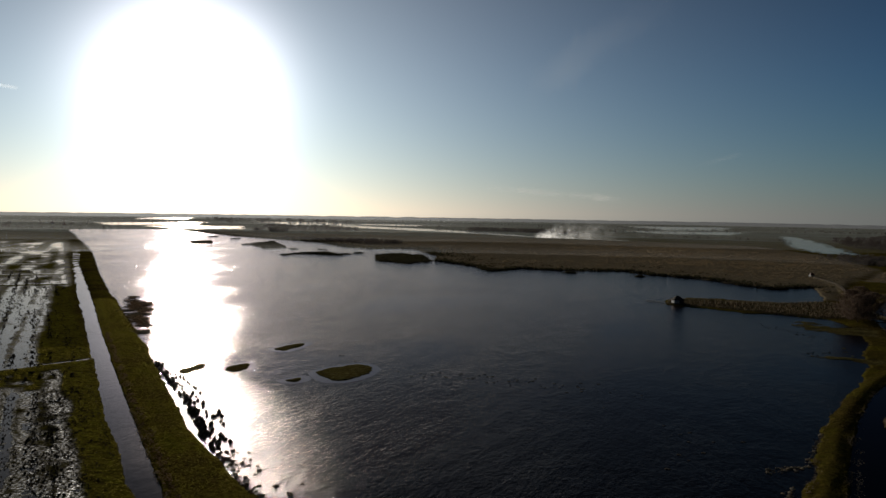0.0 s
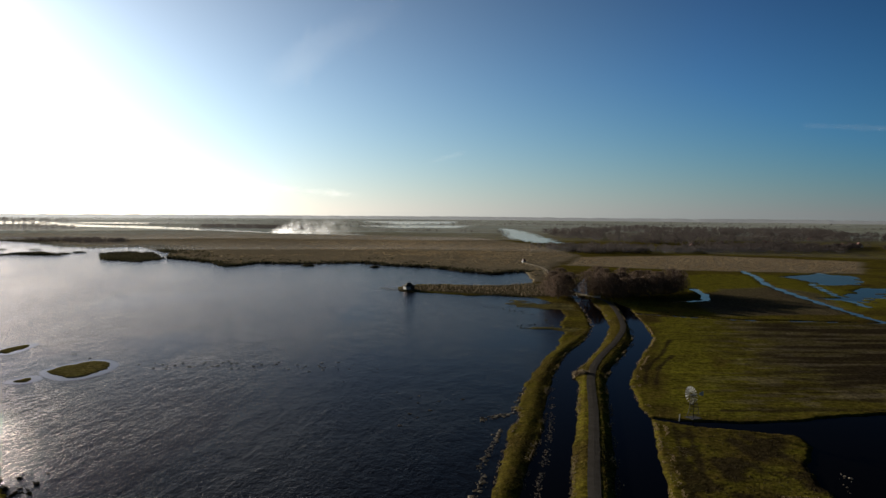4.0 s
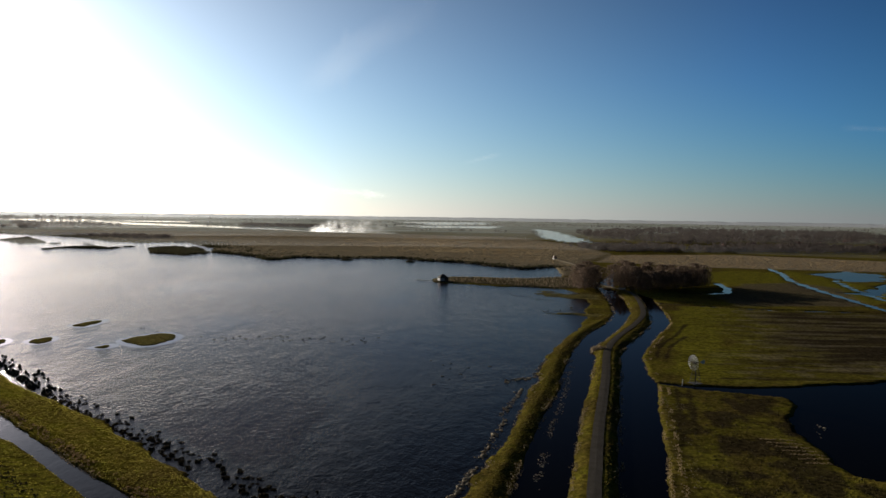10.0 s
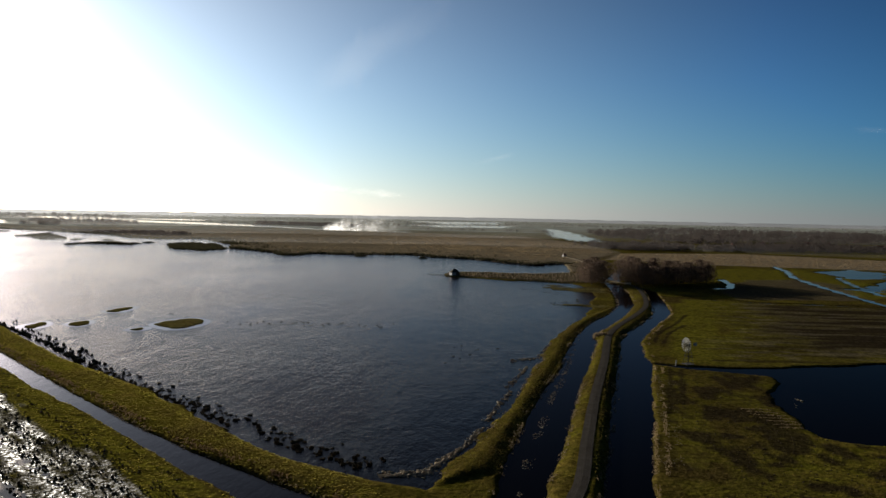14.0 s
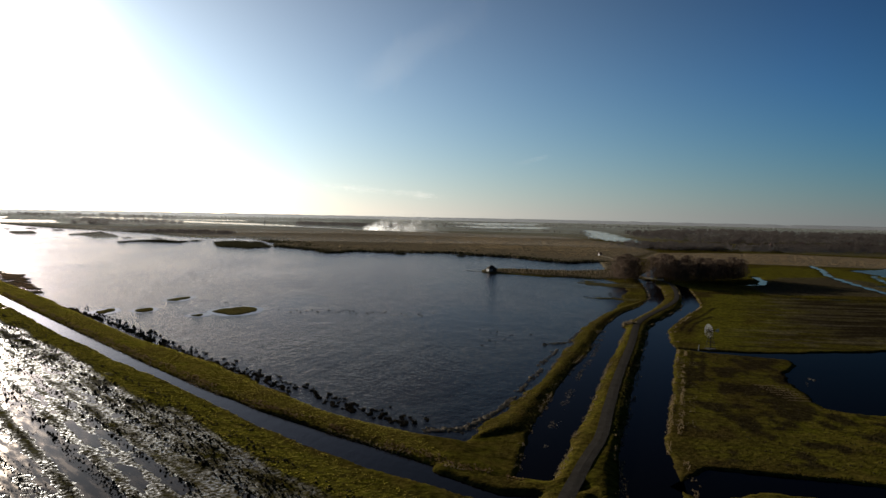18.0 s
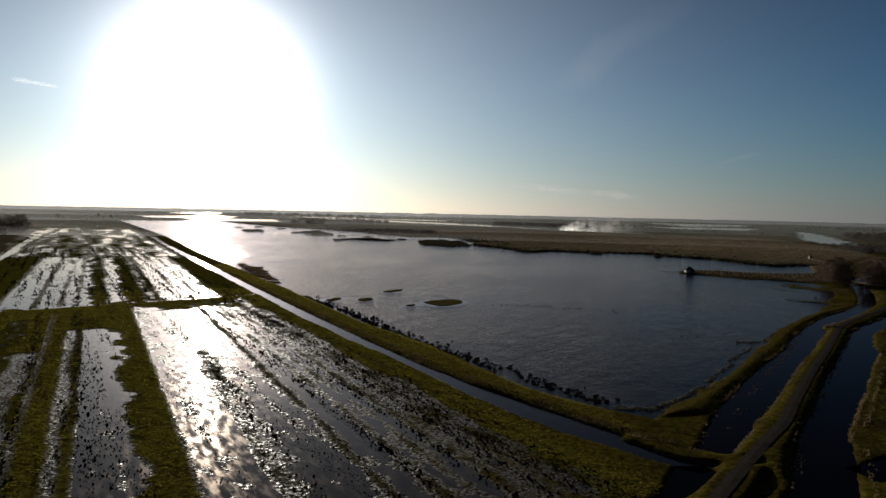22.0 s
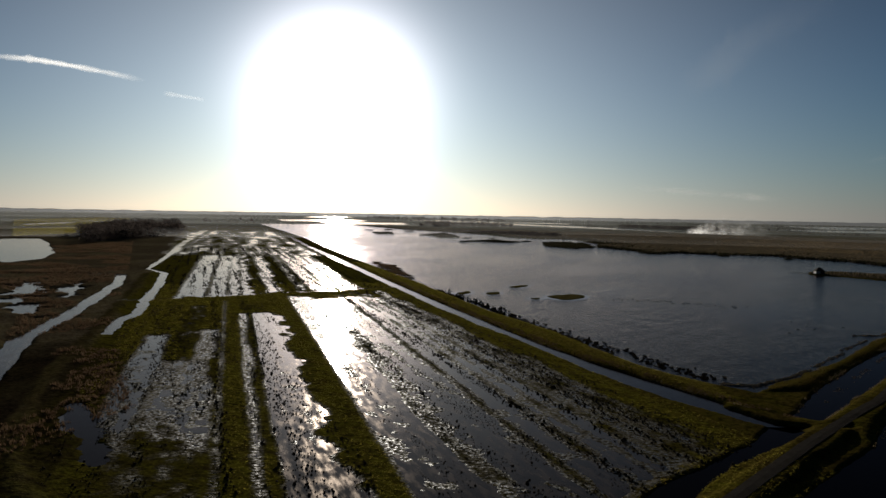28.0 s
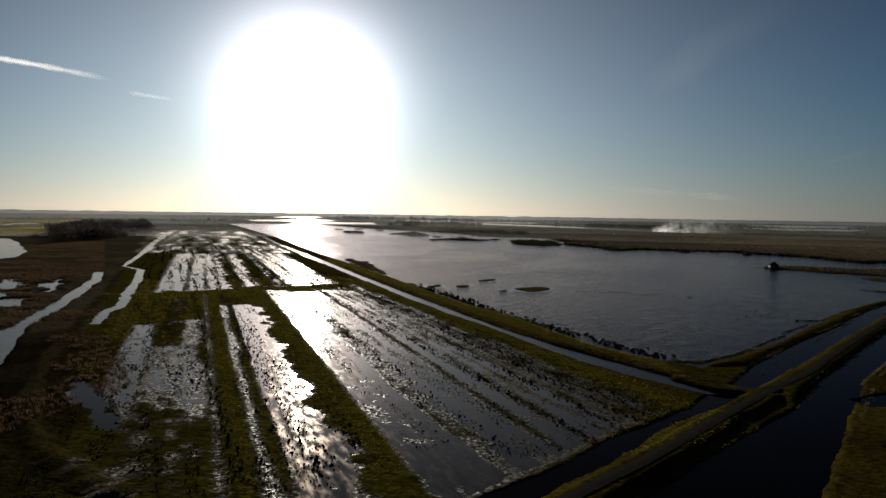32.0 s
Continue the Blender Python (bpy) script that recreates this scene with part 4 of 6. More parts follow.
def ribbon(name, line, half, mat, lift, thick=0.08, edge=0.25):
    c = smooth_line(line, 2.0)
    d = np.gradient(c, axis=0)
    d /= np.linalg.norm(d, axis=1)[:, None]
    side = np.stack([d[:, 1], -d[:, 0]], 1)
    wob = half * (1 + edge * 0.4 * np.array([noise.noise((i * 0.37, 0, k)) for i in range(len(c)) for k in (0, 7)]).reshape(-1, 2))
    left, right = c - side * wob[:, :1], c + side * wob[:, 1:]
    z = height(c[:, 0], c[:, 1])
    z = np.convolve(np.pad(z, 3, mode="edge"), np.ones(7) / 7, "valid") + lift
    verts, faces = [], []
    for a, m, b, h in zip(left, c, right, z):
        verts += [(*a, h - thick), (*a, h), (*m, h + 0.04), (*b, h), (*b, h - thick)]
    for i in range(len(c) - 1):
        for k in range(4):
            a = i * 5 + k
            faces.append((a, a + 1, a + 6, a + 5))
    return new(name, flat_mesh(name, verts, faces, mat))


road = ribbon("road", ROAD_LINE[:17], 1.2, ROAD, 0.09, thick=0.2)
tagged(road, "narrow grey asphalt lane on the embankment between two canals", "road", kind="structure")
path = ribbon("footpath", [(88, 452), (80, 485), (79, 550), (87, 674), (78, 757)], 1.3, LITTER, 0.12, thick=0.25)
tagged(path, "pale sandy path leading into the reed land", "path", kind="structure")


# ---- wind pump in the meadow ----
def wind_pump(x, y, z, turn):
    pump = thing("wind_pump", (x, y, z), "steel wind pump with a white many-bladed wheel by the ditch", "wind pump", turn=turn)
    top, foot = 0.28, 1.15
    hub_z = 5.7
    for i, (sx, sy) in enumerate(((1, 1), (1, -1), (-1, -1), (-1, 1))):
        part("leg", rod((sx * foot, sy * foot, -0.3), (sx * top, sy * top, hub_z - 0.3), 0.055, 0.04), STEEL, pump)
    for k in range(5):
        z0, z1 = k * 1.05 + 0.2, k * 1.05 + 1.25
        a, b = foot + (top - foot) * z0 / (hub_z - 0.3), foot + (top - foot) * z1 / (hub_z - 0.3)
        for (sx, sy), (tx, ty) in (((1, 1), (1, -1)), ((1, -1), (-1, -1)), ((-1, -1), (-1, 1)), ((-1, 1), (1, 1))):
            part("brace", rod((sx * a, sy * a, z0), (tx * b, ty * b, z1), 0.03, sides=4), STEEL, pump)
            part("girt", rod((sx * b, sy * b, z1), (tx * b, ty * b, z1), 0.03, sides=4), STEEL, pump)
    part("pump_rod", rod((0, 0, -0.2), (0, 0, hub_z), 0.045), STEEL, pump)
    part("gear_box", block((-0.3, -0.25, hub_z - 0.35), (0.45, 0.25, hub_z + 0.3), 0.06), TAR_WOOD, pump)
    part("shaft", rod((-0.95, 0, hub_z), (0.3, 0, hub_z), 0.08, sides=8), TAR_WOOD, pump)
    wheel = part("wheel", rod((-1.0, 0, hub_z), (-0.78, 0, hub_z), 0.32, sides=12), TAR_WOOD, pump, "dark hub of the wind wheel")
    for radius in (0.85, 1.65):
        bm = bmesh.new()
        for k in range(36):
            a, b = 2 * math.pi * k / 36, 2 * math.pi * (k + 1) / 36
            bar(bm, (-0.85, radius * math.cos(a), hub_z + radius * math.sin(a)), (-0.85, radius * math.cos(b), hub_z + radius * math.sin(b)), 0.025, sides=4)
        part("rim", bm, STEEL, wheel)
    count = 18
    for k in range(count):
        a = 2 * math.pi * k / count
        c, s = math.cos(a), math.sin(a)
        bm = bmesh.new()
        grid = []
        for r, half in ((0.6, 0.04), (1.1, 0.085), (1.6, 0.13), (2.1, 0.175)):
            row = []
            for u in (-1, 0, 1):
                tang, deep = u * half * 0.8, u * half * 0.6 + 0.05 * (1 - u * u)
                row.append([bm.verts.new((-0.85 + deep + d, r * c - tang * s, hub_z + r * s + tang * c)) for d in (0, 0.012)])
            grid.append(row)
        for i in range(3):
            for j in range(2):
                bm.faces.new((grid[i][j][0], grid[i][j + 1][0], grid[i + 1][j + 1][0], grid[i + 1][j][0]))
                bm.faces.new((grid[i][j][1], grid[i + 1][j][1], grid[i + 1][j + 1][1], grid[i][j + 1][1]))
        part("blade", bm, BLADE_WHITE, wheel, "white curved blade")
        part("spoke", rod((-0.85, 0.25 * c, hub_z + 0.25 * s), (-0.85, 1.7 * c, hub_z + 1.7 * s), 0.022, sides=4), STEEL, wheel)
    part("tail_boom", rod((0.3, 0, hub_z), (2.4, 0, hub_z + 0.03), 0.06), STEEL, pump)
    bm = bmesh.new()
    pts = [(1.7, -0.25), (2.8, -0.55), (3.0, 0.0), (2.8, 0.55), (1.7, 0.25)]
    sides = [[bm.verts.new((px, d, hub_z + pz)) for px, pz in pts] for d in (-0.012, 0.012)]
    bm.faces.new(sides[0]), bm.faces.new(sides[1][::-1])
    for k in range(5):
        bm.faces.new((sides[0][k], sides[1][k], sides[1][(k + 1) % 5], sides[0][(k + 1) % 5]))
    part("tail_vane", bm, WHITE_STEEL, pump)
    part("pump_pit", block((-1.5, -1.5, -0.4), (1.5, 1.5, 0.12), 0.05), TAR_WOOD, pump, "low dark timber curb of the pump pit")
    return pump


def on_ground(x, y):
    return float(height([x], [y])[0])


wind_pump(61.2, 189, on_ground(61, 191) - 0.05, 25)
post = part("marker_post", rod((0, 0, -0.4), (0, 0, 1.6), 0.12, 0.11, 8), WHITE_WOOD)
post.matrix_basis = pose(57.2, 187, 0.1, 0, 4, 0)
tagged(post, "white wooden marker post at the ditch mouth", "post")


# ---- bird hide on the reed spit ----
def bird_hide(x, y, z, turn):
    hide = thing("bird_hide", (x, y, z), "dark timber bird hide with a hipped roof and one white wall", "hut", turn=turn)
    w, d, h = 2.9, 2.3, 2.5
    for name, lo, hi, mat in (("wall", (-w, -d, 0.6), (0.2, -d + 0.12, h), WHITE_WOOD), ("wall", (0.2, -d, 0.6), (w, -d + 0.12, h), TAR_WOOD), ("wall", (-w, d - 0.12, 0.6), (w, d, h), TAR_WOOD),
                              ("wall", (w - 0.12, -d + 0.12, 0.6), (w, d - 0.12, h), TAR_WOOD), ("wall", (-w, -d + 0.12, 0.6), (-w + 0.12, d - 0.12, h), WHITE_WOOD)):
        part(name, block(lo, hi), mat, hide)
    part("floor", block((-w - 0.2, -d - 0.2, 0.45), (w + 0.2, d + 0.2, 0.6)), OLD_WOOD, hide)
    for sx in (-w + 0.2, 0, w - 0.2):
        for sy in (-d + 0.2, d - 0.2):
            part("stilt", rod((sx, sy, -1.2), (sx, sy, 0.5), 0.1), OLD_WOOD, hide)
    for k in range(3):
        part("viewing_slot", block((-w - 0.02, -1.5 + k * 1.1, 1.6), (-w, -0.8 + k * 1.1, 1.85)), TAR_WOOD, hide)
        part("viewing_slot", block((-2 + k * 1.5, -d - 0.02, 1.6), (-1 + k * 1.5, -d, 1.85)), OLD_WOOD, hide)
    part("door", block((w, -0.5, 0.62), (w + 0.05, 0.5, 2.4)), OLD_WOOD, hide)
    bm = bmesh.new()
    e = [bm.verts.new(p) for p in ((-w - 0.5, -d - 0.5, h - 0.1), (w + 0.5, -d - 0.5, h - 0.1), (w + 0.5, d + 0.5, h - 0.1), (-w - 0.5, d + 0.5, h - 0.1), (-0.9, 0, 4.7), (0.9, 0, 4.7))]
    for f in ((0, 1, 5, 4), (1, 2, 5), (2, 3, 4, 5), (3, 0, 4), (3, 2, 1, 0)):
        bm.faces.new([e[k] for k in f])
    part("roof", bm, THATCH, hide, "dark hipped roof")
    part("ridge", rod((-1.0, 0, 4.72), (1.0, 0, 4.72), 0.09), TAR_WOOD, hide)
    return hide


bird_hide(-21, 492, 0.25, 24)


def jetty(a, b, width):
    a, b = Vector((*a, 0)), Vector((*b, 0))
    d = b - a
    ob = thing("jetty", (*a.xy, 0), "low weathered plank jetty running out from the hide", "jetty", turn=math.degrees(math.atan2(d.y, d.x)))
    n = int(d.length / 0.5)
    for k in range(n):
        part("plank", block((k * 0.5 + 0.02, -width / 2, 0.42), (k * 0.5 + 0.48, width / 2, 0.47)), OLD_WOOD, ob)
    for k in range(0, n + 1, 5):
        for s in (-1, 1):
            part("pile", rod((k * 0.5, s * width / 2, -0.9), (k * 0.5, s * width / 2, 0.6), 0.08), OLD_WOOD, ob)
    return ob


jetty((-24.5, 492), (-40, 504), 1.3)


# ---- fence and gates where the lane meets the reed land ----
def field_gate(x, y, turn, wide=3.4):
    gate = thing("field_gate", (x, y, on_ground(x, y)), "pale wooden five-bar gate by the canal bridge", "gate", "gates at the bridge", turn)
    for s in (-wide / 2, wide / 2):
        part("post", block((s - 0.1, -0.1, -0.4), (s + 0.1, 0.1, 1.4), 0.02), WHITE_WOOD, gate)
    for k in range(4):
        part("rail", block((-wide / 2 + 0.1, -0.03, 0.3 + 0.27 * k), (wide / 2 - 0.1, 0.03, 0.42 + 0.27 * k)), WHITE_WOOD, gate)
    part("brace", rod((-wide / 2 + 0.1, 0.05, 0.3), (wide / 2 - 0.1, 0.05, 1.2), 0.04, sides=4), WHITE_WOOD, gate)
    return gate


for gx, gy, gt in ((74, 476, 30), (80, 441, 10), (88, 448, -5)):
    field_gate(gx, gy, gt)


def footbridge(x, y, z, turn, span):
    ob = thing("footbridge", (x, y, z), "small timber bridge with white rails over the canal", "bridge", turn=turn)
    n = int(span / 0.3)
    for k in range(n):
        part("plank", block((-span / 2 + k * 0.3 + 0.01, -1.2, 0.0), (-span / 2 + k * 0.3 + 0.29, 1.2, 0.07)), OLD_WOOD, ob)
    for s in (-1.2, 1.2):
        part("beam", block((-span / 2 - 0.4, s - 0.12, -0.3), (span / 2 + 0.4, s + 0.12, -0.004)), TAR_WOOD, ob)
        part("handrail", rod((-span / 2, s, 1.05), (span / 2, s, 1.05), 0.05), WHITE_WOOD, ob)
        for k in range(5):
            p = -span / 2 + span * k / 4
            part("baluster", rod((p, s, 0.0), (p, s, 1.05), 0.05), WHITE_WOOD, ob)
    return ob


footbridge(79, 462, 0.75, 8, 11)


# ---- leafless trees ----
def tree_meshes(seed, tall):
    """Trunk with limbs, and a crown of twigs, for one kind of tree of that height."""
    rng = np.random.default_rng(seed)
    bm = bmesh.new()
    lean = rng.normal(0, 0.03, 2) * tall
    fork = Vector((lean[0], lean[1], tall * 0.42))
    bar(bm, (0, 0, -0.4), fork, tall * 0.022, tall * 0.013, 8)
    bar(bm, fork, (lean[0] * 1.6, lean[1] * 1.6, tall * 0.85), tall * 0.013, tall * 0.003, 6)
    for k in range(13):
        u = rng.uniform(0.22, 0.7)
        a, ln = rng.uniform(0, 6.283), tall * rng.uniform(0.2, 0.36) * (1.15 - u * 0.6)
        p = Vector((lean[0] * u * 2, lean[1] * u * 2, tall * u))
        q = p + Vector((math.cos(a) * ln * 0.75, math.sin(a) * ln * 0.75, ln * 0.75))
        bar(bm, p, q, tall * 0.008, tall * 0.002, 5)
        for _ in range(2):
            mid = p.lerp(q, rng.uniform(0.4, 0.8))
            bar(bm, mid, mid + Vector(rng.normal(0, 1, 3)) * ln * 0.18 + Vector((0, 0, ln * 0.25)), tall * 0.004, tall * 0.001, 4)
    trunk = bpy.data.meshes.new("trunk")
    bm.to_mesh(trunk), bm.free()
    trunk.materials.append(BARK)
    wide = rng.uniform(0.5, 0.6)
    v, f = twig_cloud(rng, 2600, 0.06, lambda u: wide * math.sin(math.pi * (0.16 + 0.8 * u)) ** 0.55)
    v = v * np.array((tall, tall, tall * 0.9)) + np.array((lean[0], lean[1], tall * 0.1))
    crown = flat_mesh("crown", v, f, TWIG)
    return trunk, crown


TREES = []
for seed, tall in ((1, 15), (2, 13.5), (3, 16), (4, 11.5)):
    root = new("tree")
    for nm, me in zip(("trunk", "crown"), tree_meshes(seed, tall)):
        ob = new(nm, me)
        ob.parent = root
    tagged(root, "bare winter tree with a dense brown twig crown", "tree", "grove by the road bend")
    TREES.append(root)

rng = np.random.default_rng(7)
GROVE = [(64, 462), (67, 450), (71, 470), (76, 492), (73, 456), (88, 470), (93, 455), (97, 447), (99, 468), (104, 452), (108, 470), (112, 456), (118, 474), (121, 462), (126, 482),
         (130, 470), (134, 486), (138, 474), (142, 492), (146, 480), (149, 500), (104, 486), (114, 492), (124, 500), (96, 490), (136, 506), (101, 478)]
for k, (tx, ty) in enumerate(GROVE):
    m = pose(tx + rng.normal(0, 1), ty + rng.normal(0, 1), on_ground(tx, ty) - 0.1, 0, 0, rng.uniform(0, 360))
    if k < 4:
        TREES[k].matrix_basis = m
    else:
        copy_thing(TREES[k % 4], m @ Matrix.Scale(1, 4)).scale *= rng.uniform(0.85, 1.08)


def polygon_points(poly, count, seed):
    """Random places inside an outline."""
    rg = np.random.default_rng(seed)
    p = np.array(poly, float)
    out = np.zeros((0, 2))
    while len(out) < count:
        q = rg.uniform(p.min(0), p.max(0), (count * 2, 2))
        out = np.concatenate([out, q[signed(q[:, 0], q[:, 1], poly) < 0]])
    return out[:count], rg


def line_points(line, spacing, jitter, seed):
    rg = np.random.default_rng(seed)
    c = smooth_line(line, spacing)
    return c + rg.normal(0, jitter, c.shape), rg


def far_tree(seed, count=120):
    rg = np.random.default_rng(seed)
    v, f = twig_cloud(rg, count, 0.15, lambda u: 0.42 * math.sin(math.pi * (0.12 + 0.8 * u)) ** 0.6)
    return v + np.array((0, 0, 0.06)), f


FAR_TREES = [far_tree(k) for k in range(5)]


def woodland(name, pts, rg, low, high, label):
    pts = pts[fbm(pts[:, 0] / 110, pts[:, 1] / 110, 95, 2) > -0.3]
    z = height(pts[:, 0], pts[:, 1])
    h = rg.uniform(low, high, len(pts))
    rows = np.stack([pts[:, 0], pts[:, 1], z - 0.3, h * rg.uniform(1.4, 2.3, len(pts)), h, rg.uniform(0, 6.28, len(pts))], 1)
    return stuff(name, FAR_TREES, rows, FAR_TWIG, label, "woodland")


WOODS = [([(105, 945), (174, 940), (326, 992), (472, 1003), (640, 1180), (500, 1210), (300, 1130), (120, 1080)], 950, 4, 8, "bare brown alder wood beyond the reed land"),
         ([(215, 1500), (240, 1950), (560, 2500), (1100, 2400), (900, 1500), (520, 1300), (330, 1230)], 2300, 5, 10, "wide bare wood beyond the river"),
         ([(-692, 407), (-720, 486), (-846, 684), (-1306, 1093), (-1250, 900), (-900, 560)], 420, 8, 14, "dark bare thicket at the edge of the marsh"),
         ([(-860, 1545), (-1010, 1600), (-1290, 2150), (-1000, 2000), (-760, 1750)], 420, 5, 9, "hazy wood behind the far reed land"),
         ([(-2100, 2900), (-1600, 2600), (-1350, 2500), (-1250, 2700), (-1900, 3200)], 240, 8, 13, "distant wood on the horizon"),
         ([(-830, 1290), (-700, 1230), (-560, 1240), (-470, 1180), (-440, 1060), (-560, 1150), (-720, 1220)], 420, 3, 5, "low grey willow scrub in the western reed land"),
         ([(-640, 2060), (-330, 1960), (-330, 2030), (-640, 2160)], 260, 6, 10, "dark bare wood behind the far water"),
         ([(470, 1000), (580, 1100), (900, 1250), (900, 1100), (640, 950)], 320, 5, 9, "bare wood among scattered houses")]
for k, (poly, count, lo, hi, text) in enumerate(WOODS):
    pts, rg = polygon_points(poly, count, 100 + k)
    woodland("woodland", pts, rg, lo, hi, text)
HEDGES = [[(-1850, 1700), (-1480, 1380), (-1300, 1560)], [(-1000, 2500), (-500, 2350), (-50, 2250)], [(-1700, 3600), (-900, 3300), (-200, 3100)], [(-400, 2700), (200, 2800), (900, 3000)],
          [(-2600, 3500), (-1800, 3900), (-600, 4200)], [(-300, 3700), (600, 3800), (1800, 3500)], [(-3600, 2200), (-2700, 2600), (-2200, 3000)], [(-2600, 1200), (-1900, 1500), (-1650, 1800)],
          [(-900, 2150), (-700, 2060), (-480, 2010), (-300, 1960)], [(-150, 1900), (40, 1880), (150, 1800)], [(-1700, 2500), (-1450, 2350), (-1150, 2300)], [(-560, 2600), (-300, 2480), (-60, 2420)],
          [(-2100, 2000), (-1850, 2150), (-1600, 2250)], [(-640, 3000), (-250, 2900), (150, 3050), (500, 3150)], [(500, 1750), (800, 1800), (1200, 1700)], [(300, 2900), (900, 2800), (1500, 2900)],
          [(-1450, 2850), (-1100, 2750), (-800, 2800)], [(-1250, 900), (-1500, 1150), (-1800, 1300)], [(900, 2600), (1600, 2500), (2400, 2200)], [(-800, 4500), (900, 4600), (2400, 4100)], [(-4000, 2700), (-2600, 3900), (-1000, 4500)]]
for k, line in enumerate(HEDGES):
    pts, rg = line_points(line, 8, 5, 200 + k)
    pts = pts[rg.uniform(0, 1, len(pts)) < 0.72]
    woodland("hedgerow", pts, rg, 3, 6, "far bare hedgerow between meadows")

# ---- reed: belts along the shores and round the islands ----
rng = np.random.default_rng(11)
REED_TUFTS = [blades(rng, 9, 0.5, 0.12, 0.05) for _ in range(4)]
FAR_REEDS = [blades(rng, 7, 0.6, 0.1, 0.16) for _ in range(4)]


def reeds(name, pts, rg, wide, tall, shapes, label, mat=REED):
    z = height(pts[:, 0], pts[:, 1])
    keep = z > -0.45
    pts, z = pts[keep], np.maximum(z[keep], -0.05)
    n = len(pts)
    rows = np.stack([pts[:, 0], pts[:, 1], z, wide * rg.uniform(0.7, 1.3, n), tall * rg.uniform(0.6, 1.25, n), rg.uniform(0, 6.28, n)], 1)
    return stuff(name, shapes, rows, mat, label, "reeds")


def belt(line, spacing, across, seed):
    """Places in a ragged belt along a line; across: how far it reaches on average."""
    rg = np.random.default_rng(seed)
    c = smooth_line(line, spacing)
    d = np.gradient(c, axis=0)
    d /= np.linalg.norm(d, axis=1)[:, None] + 1e-9
    side = np.stack([d[:, 1], -d[:, 0]], 1)
    return c + side * rg.normal(0, across, len(c))[:, None] + rg.normal(0, spacing, c.shape), rg


pts, rg = polygon_points(PENINSULA, 1000, 21)
reeds("reed_bed", pts, rg, 0.7, 1.5, REED_TUFTS, "dry brown reed on the spit behind the hide")
pts, rg = polygon_points(PENINSULA, 2200, 43)
pts = pts[fbm(pts[:, 0] / 9, pts[:, 1] / 5, 44) > -0.1]
reeds("reed_bed", pts, rg, 1.2, 0.8, REED_TUFTS, "dark wet sedge under the reed of the spit", DARK_REED)
pts, rg = polygon_points([(-90, -60), (-170, 0), (-260, 70), (-420, 150), (-640, 300), (-700, 480), (-400, 230), (-200, 60), (-110, -5)], 26000, 45)
pts = pts[fbm(pts[:, 0] / 26, pts[:, 1] / 26, 46, 3) > -0.15]
reeds("marsh_reed", pts, rg, 1.1, 0.7, REED_TUFTS, "dry brown reed and rush of the western marsh", MARSH)
pts, rg = belt(LAKE_EAST[26:], 0.35, 5, 22)
reeds("reed_belt", pts, rg, 2.0, 2.0, FAR_REEDS, "dark reed belt along the far lake shore", DARK_REED)
pts, rg = belt(LAKE_WEST[:8], 0.8, 10, 23)
reeds("reed_belt", pts, rg, 3.0, 2.2, FAR_REEDS, "dark reed belt round the western bay", DARK_REED)
for k, (ix, iy, r) in enumerate(ISLETS):
    rg = np.random.default_rng(400 + k)
    reeds("reed_islet", np.array((ix, iy)) + rg.normal(0, r * 0.45, (150, 2)), rg, 1.6, 1.3, FAR_REEDS, "small dark reed islet in the shallow bay", DARK_REED)
pts, rg = polygon_points(REEDLAND, 9000, 24)
pts = pts[fbm(pts[:, 0] / 150, pts[:, 1] / 24, 92, 3) > -0.25]
reeds("reed_land", pts, rg, 2.2, 0.6, FAR_REEDS, "wide dry reed land north of the lake", TAN_STRAW)
pts, rg = polygon_points(REEDLAND, 26000, 47)
pts = pts[(to_line(pts[:, 0], pts[:, 1], LAKE_EAST[26:] + LAKE_WEST[:7]) < 75 * rg.uniform(0, 1, len(pts))) & (fbm(pts[:, 0] / 60, pts[:, 1] / 30, 48, 3) > -0.1)]
reeds("reed_belt", pts, rg, 2.2, 1.3, FAR_REEDS, "patches of darker reed behind the far shore", DARK_REED)
for k, poly in enumerate(REED_ISLANDS):
    pts, rg = polygon_points(poly, 900, 30 + k)
    if k == 3:
        pts = (pts + rg.normal(0, 1.2, pts.shape))[fbm(pts[:, 0] / 9, pts[:, 1] / 9, 96) > -0.2]
        reeds("reed_island", pts, rg, 1.0, 0.5, REED_TUFTS, "ragged brown reed patch in the shallows below the dike", MARSH)
    else:
        reeds("reed_island", pts, rg, 2.0, 2.0, FAR_REEDS, "dark reed clump standing in the shallow lake", DARK_REED)
pts, rg = polygon_points([(70, 690), (140, 880), (130, 1180), (-60, 1320), (-240, 1250), (-170, 960), (-40, 790)], 6000, 41)
pts = pts[(fbm(pts[:, 0] / 130, pts[:, 1] / 22, 93, 3) > -0.12) & (signed(pts[:, 0], pts[:, 1], [(70, 690), (140, 880), (130, 1180), (-60, 1320), (-240, 1250), (-170, 960), (-40, 790)]) < -70 * rg.uniform(0, 1, len(pts)) ** 2)]
reeds("reed_land", pts, rg, 2.2, 0.8, FAR_REEDS, "sunlit golden stretch of the dry reed land", TAN_STRAW)
pts, rg = polygon_points(TAN_REED, 3000, 40)
reeds("reed_field", pts, rg, 2.0, 0.6, FAR_REEDS, "pale uncut reed field beyond the pasture", TAN_STRAW)
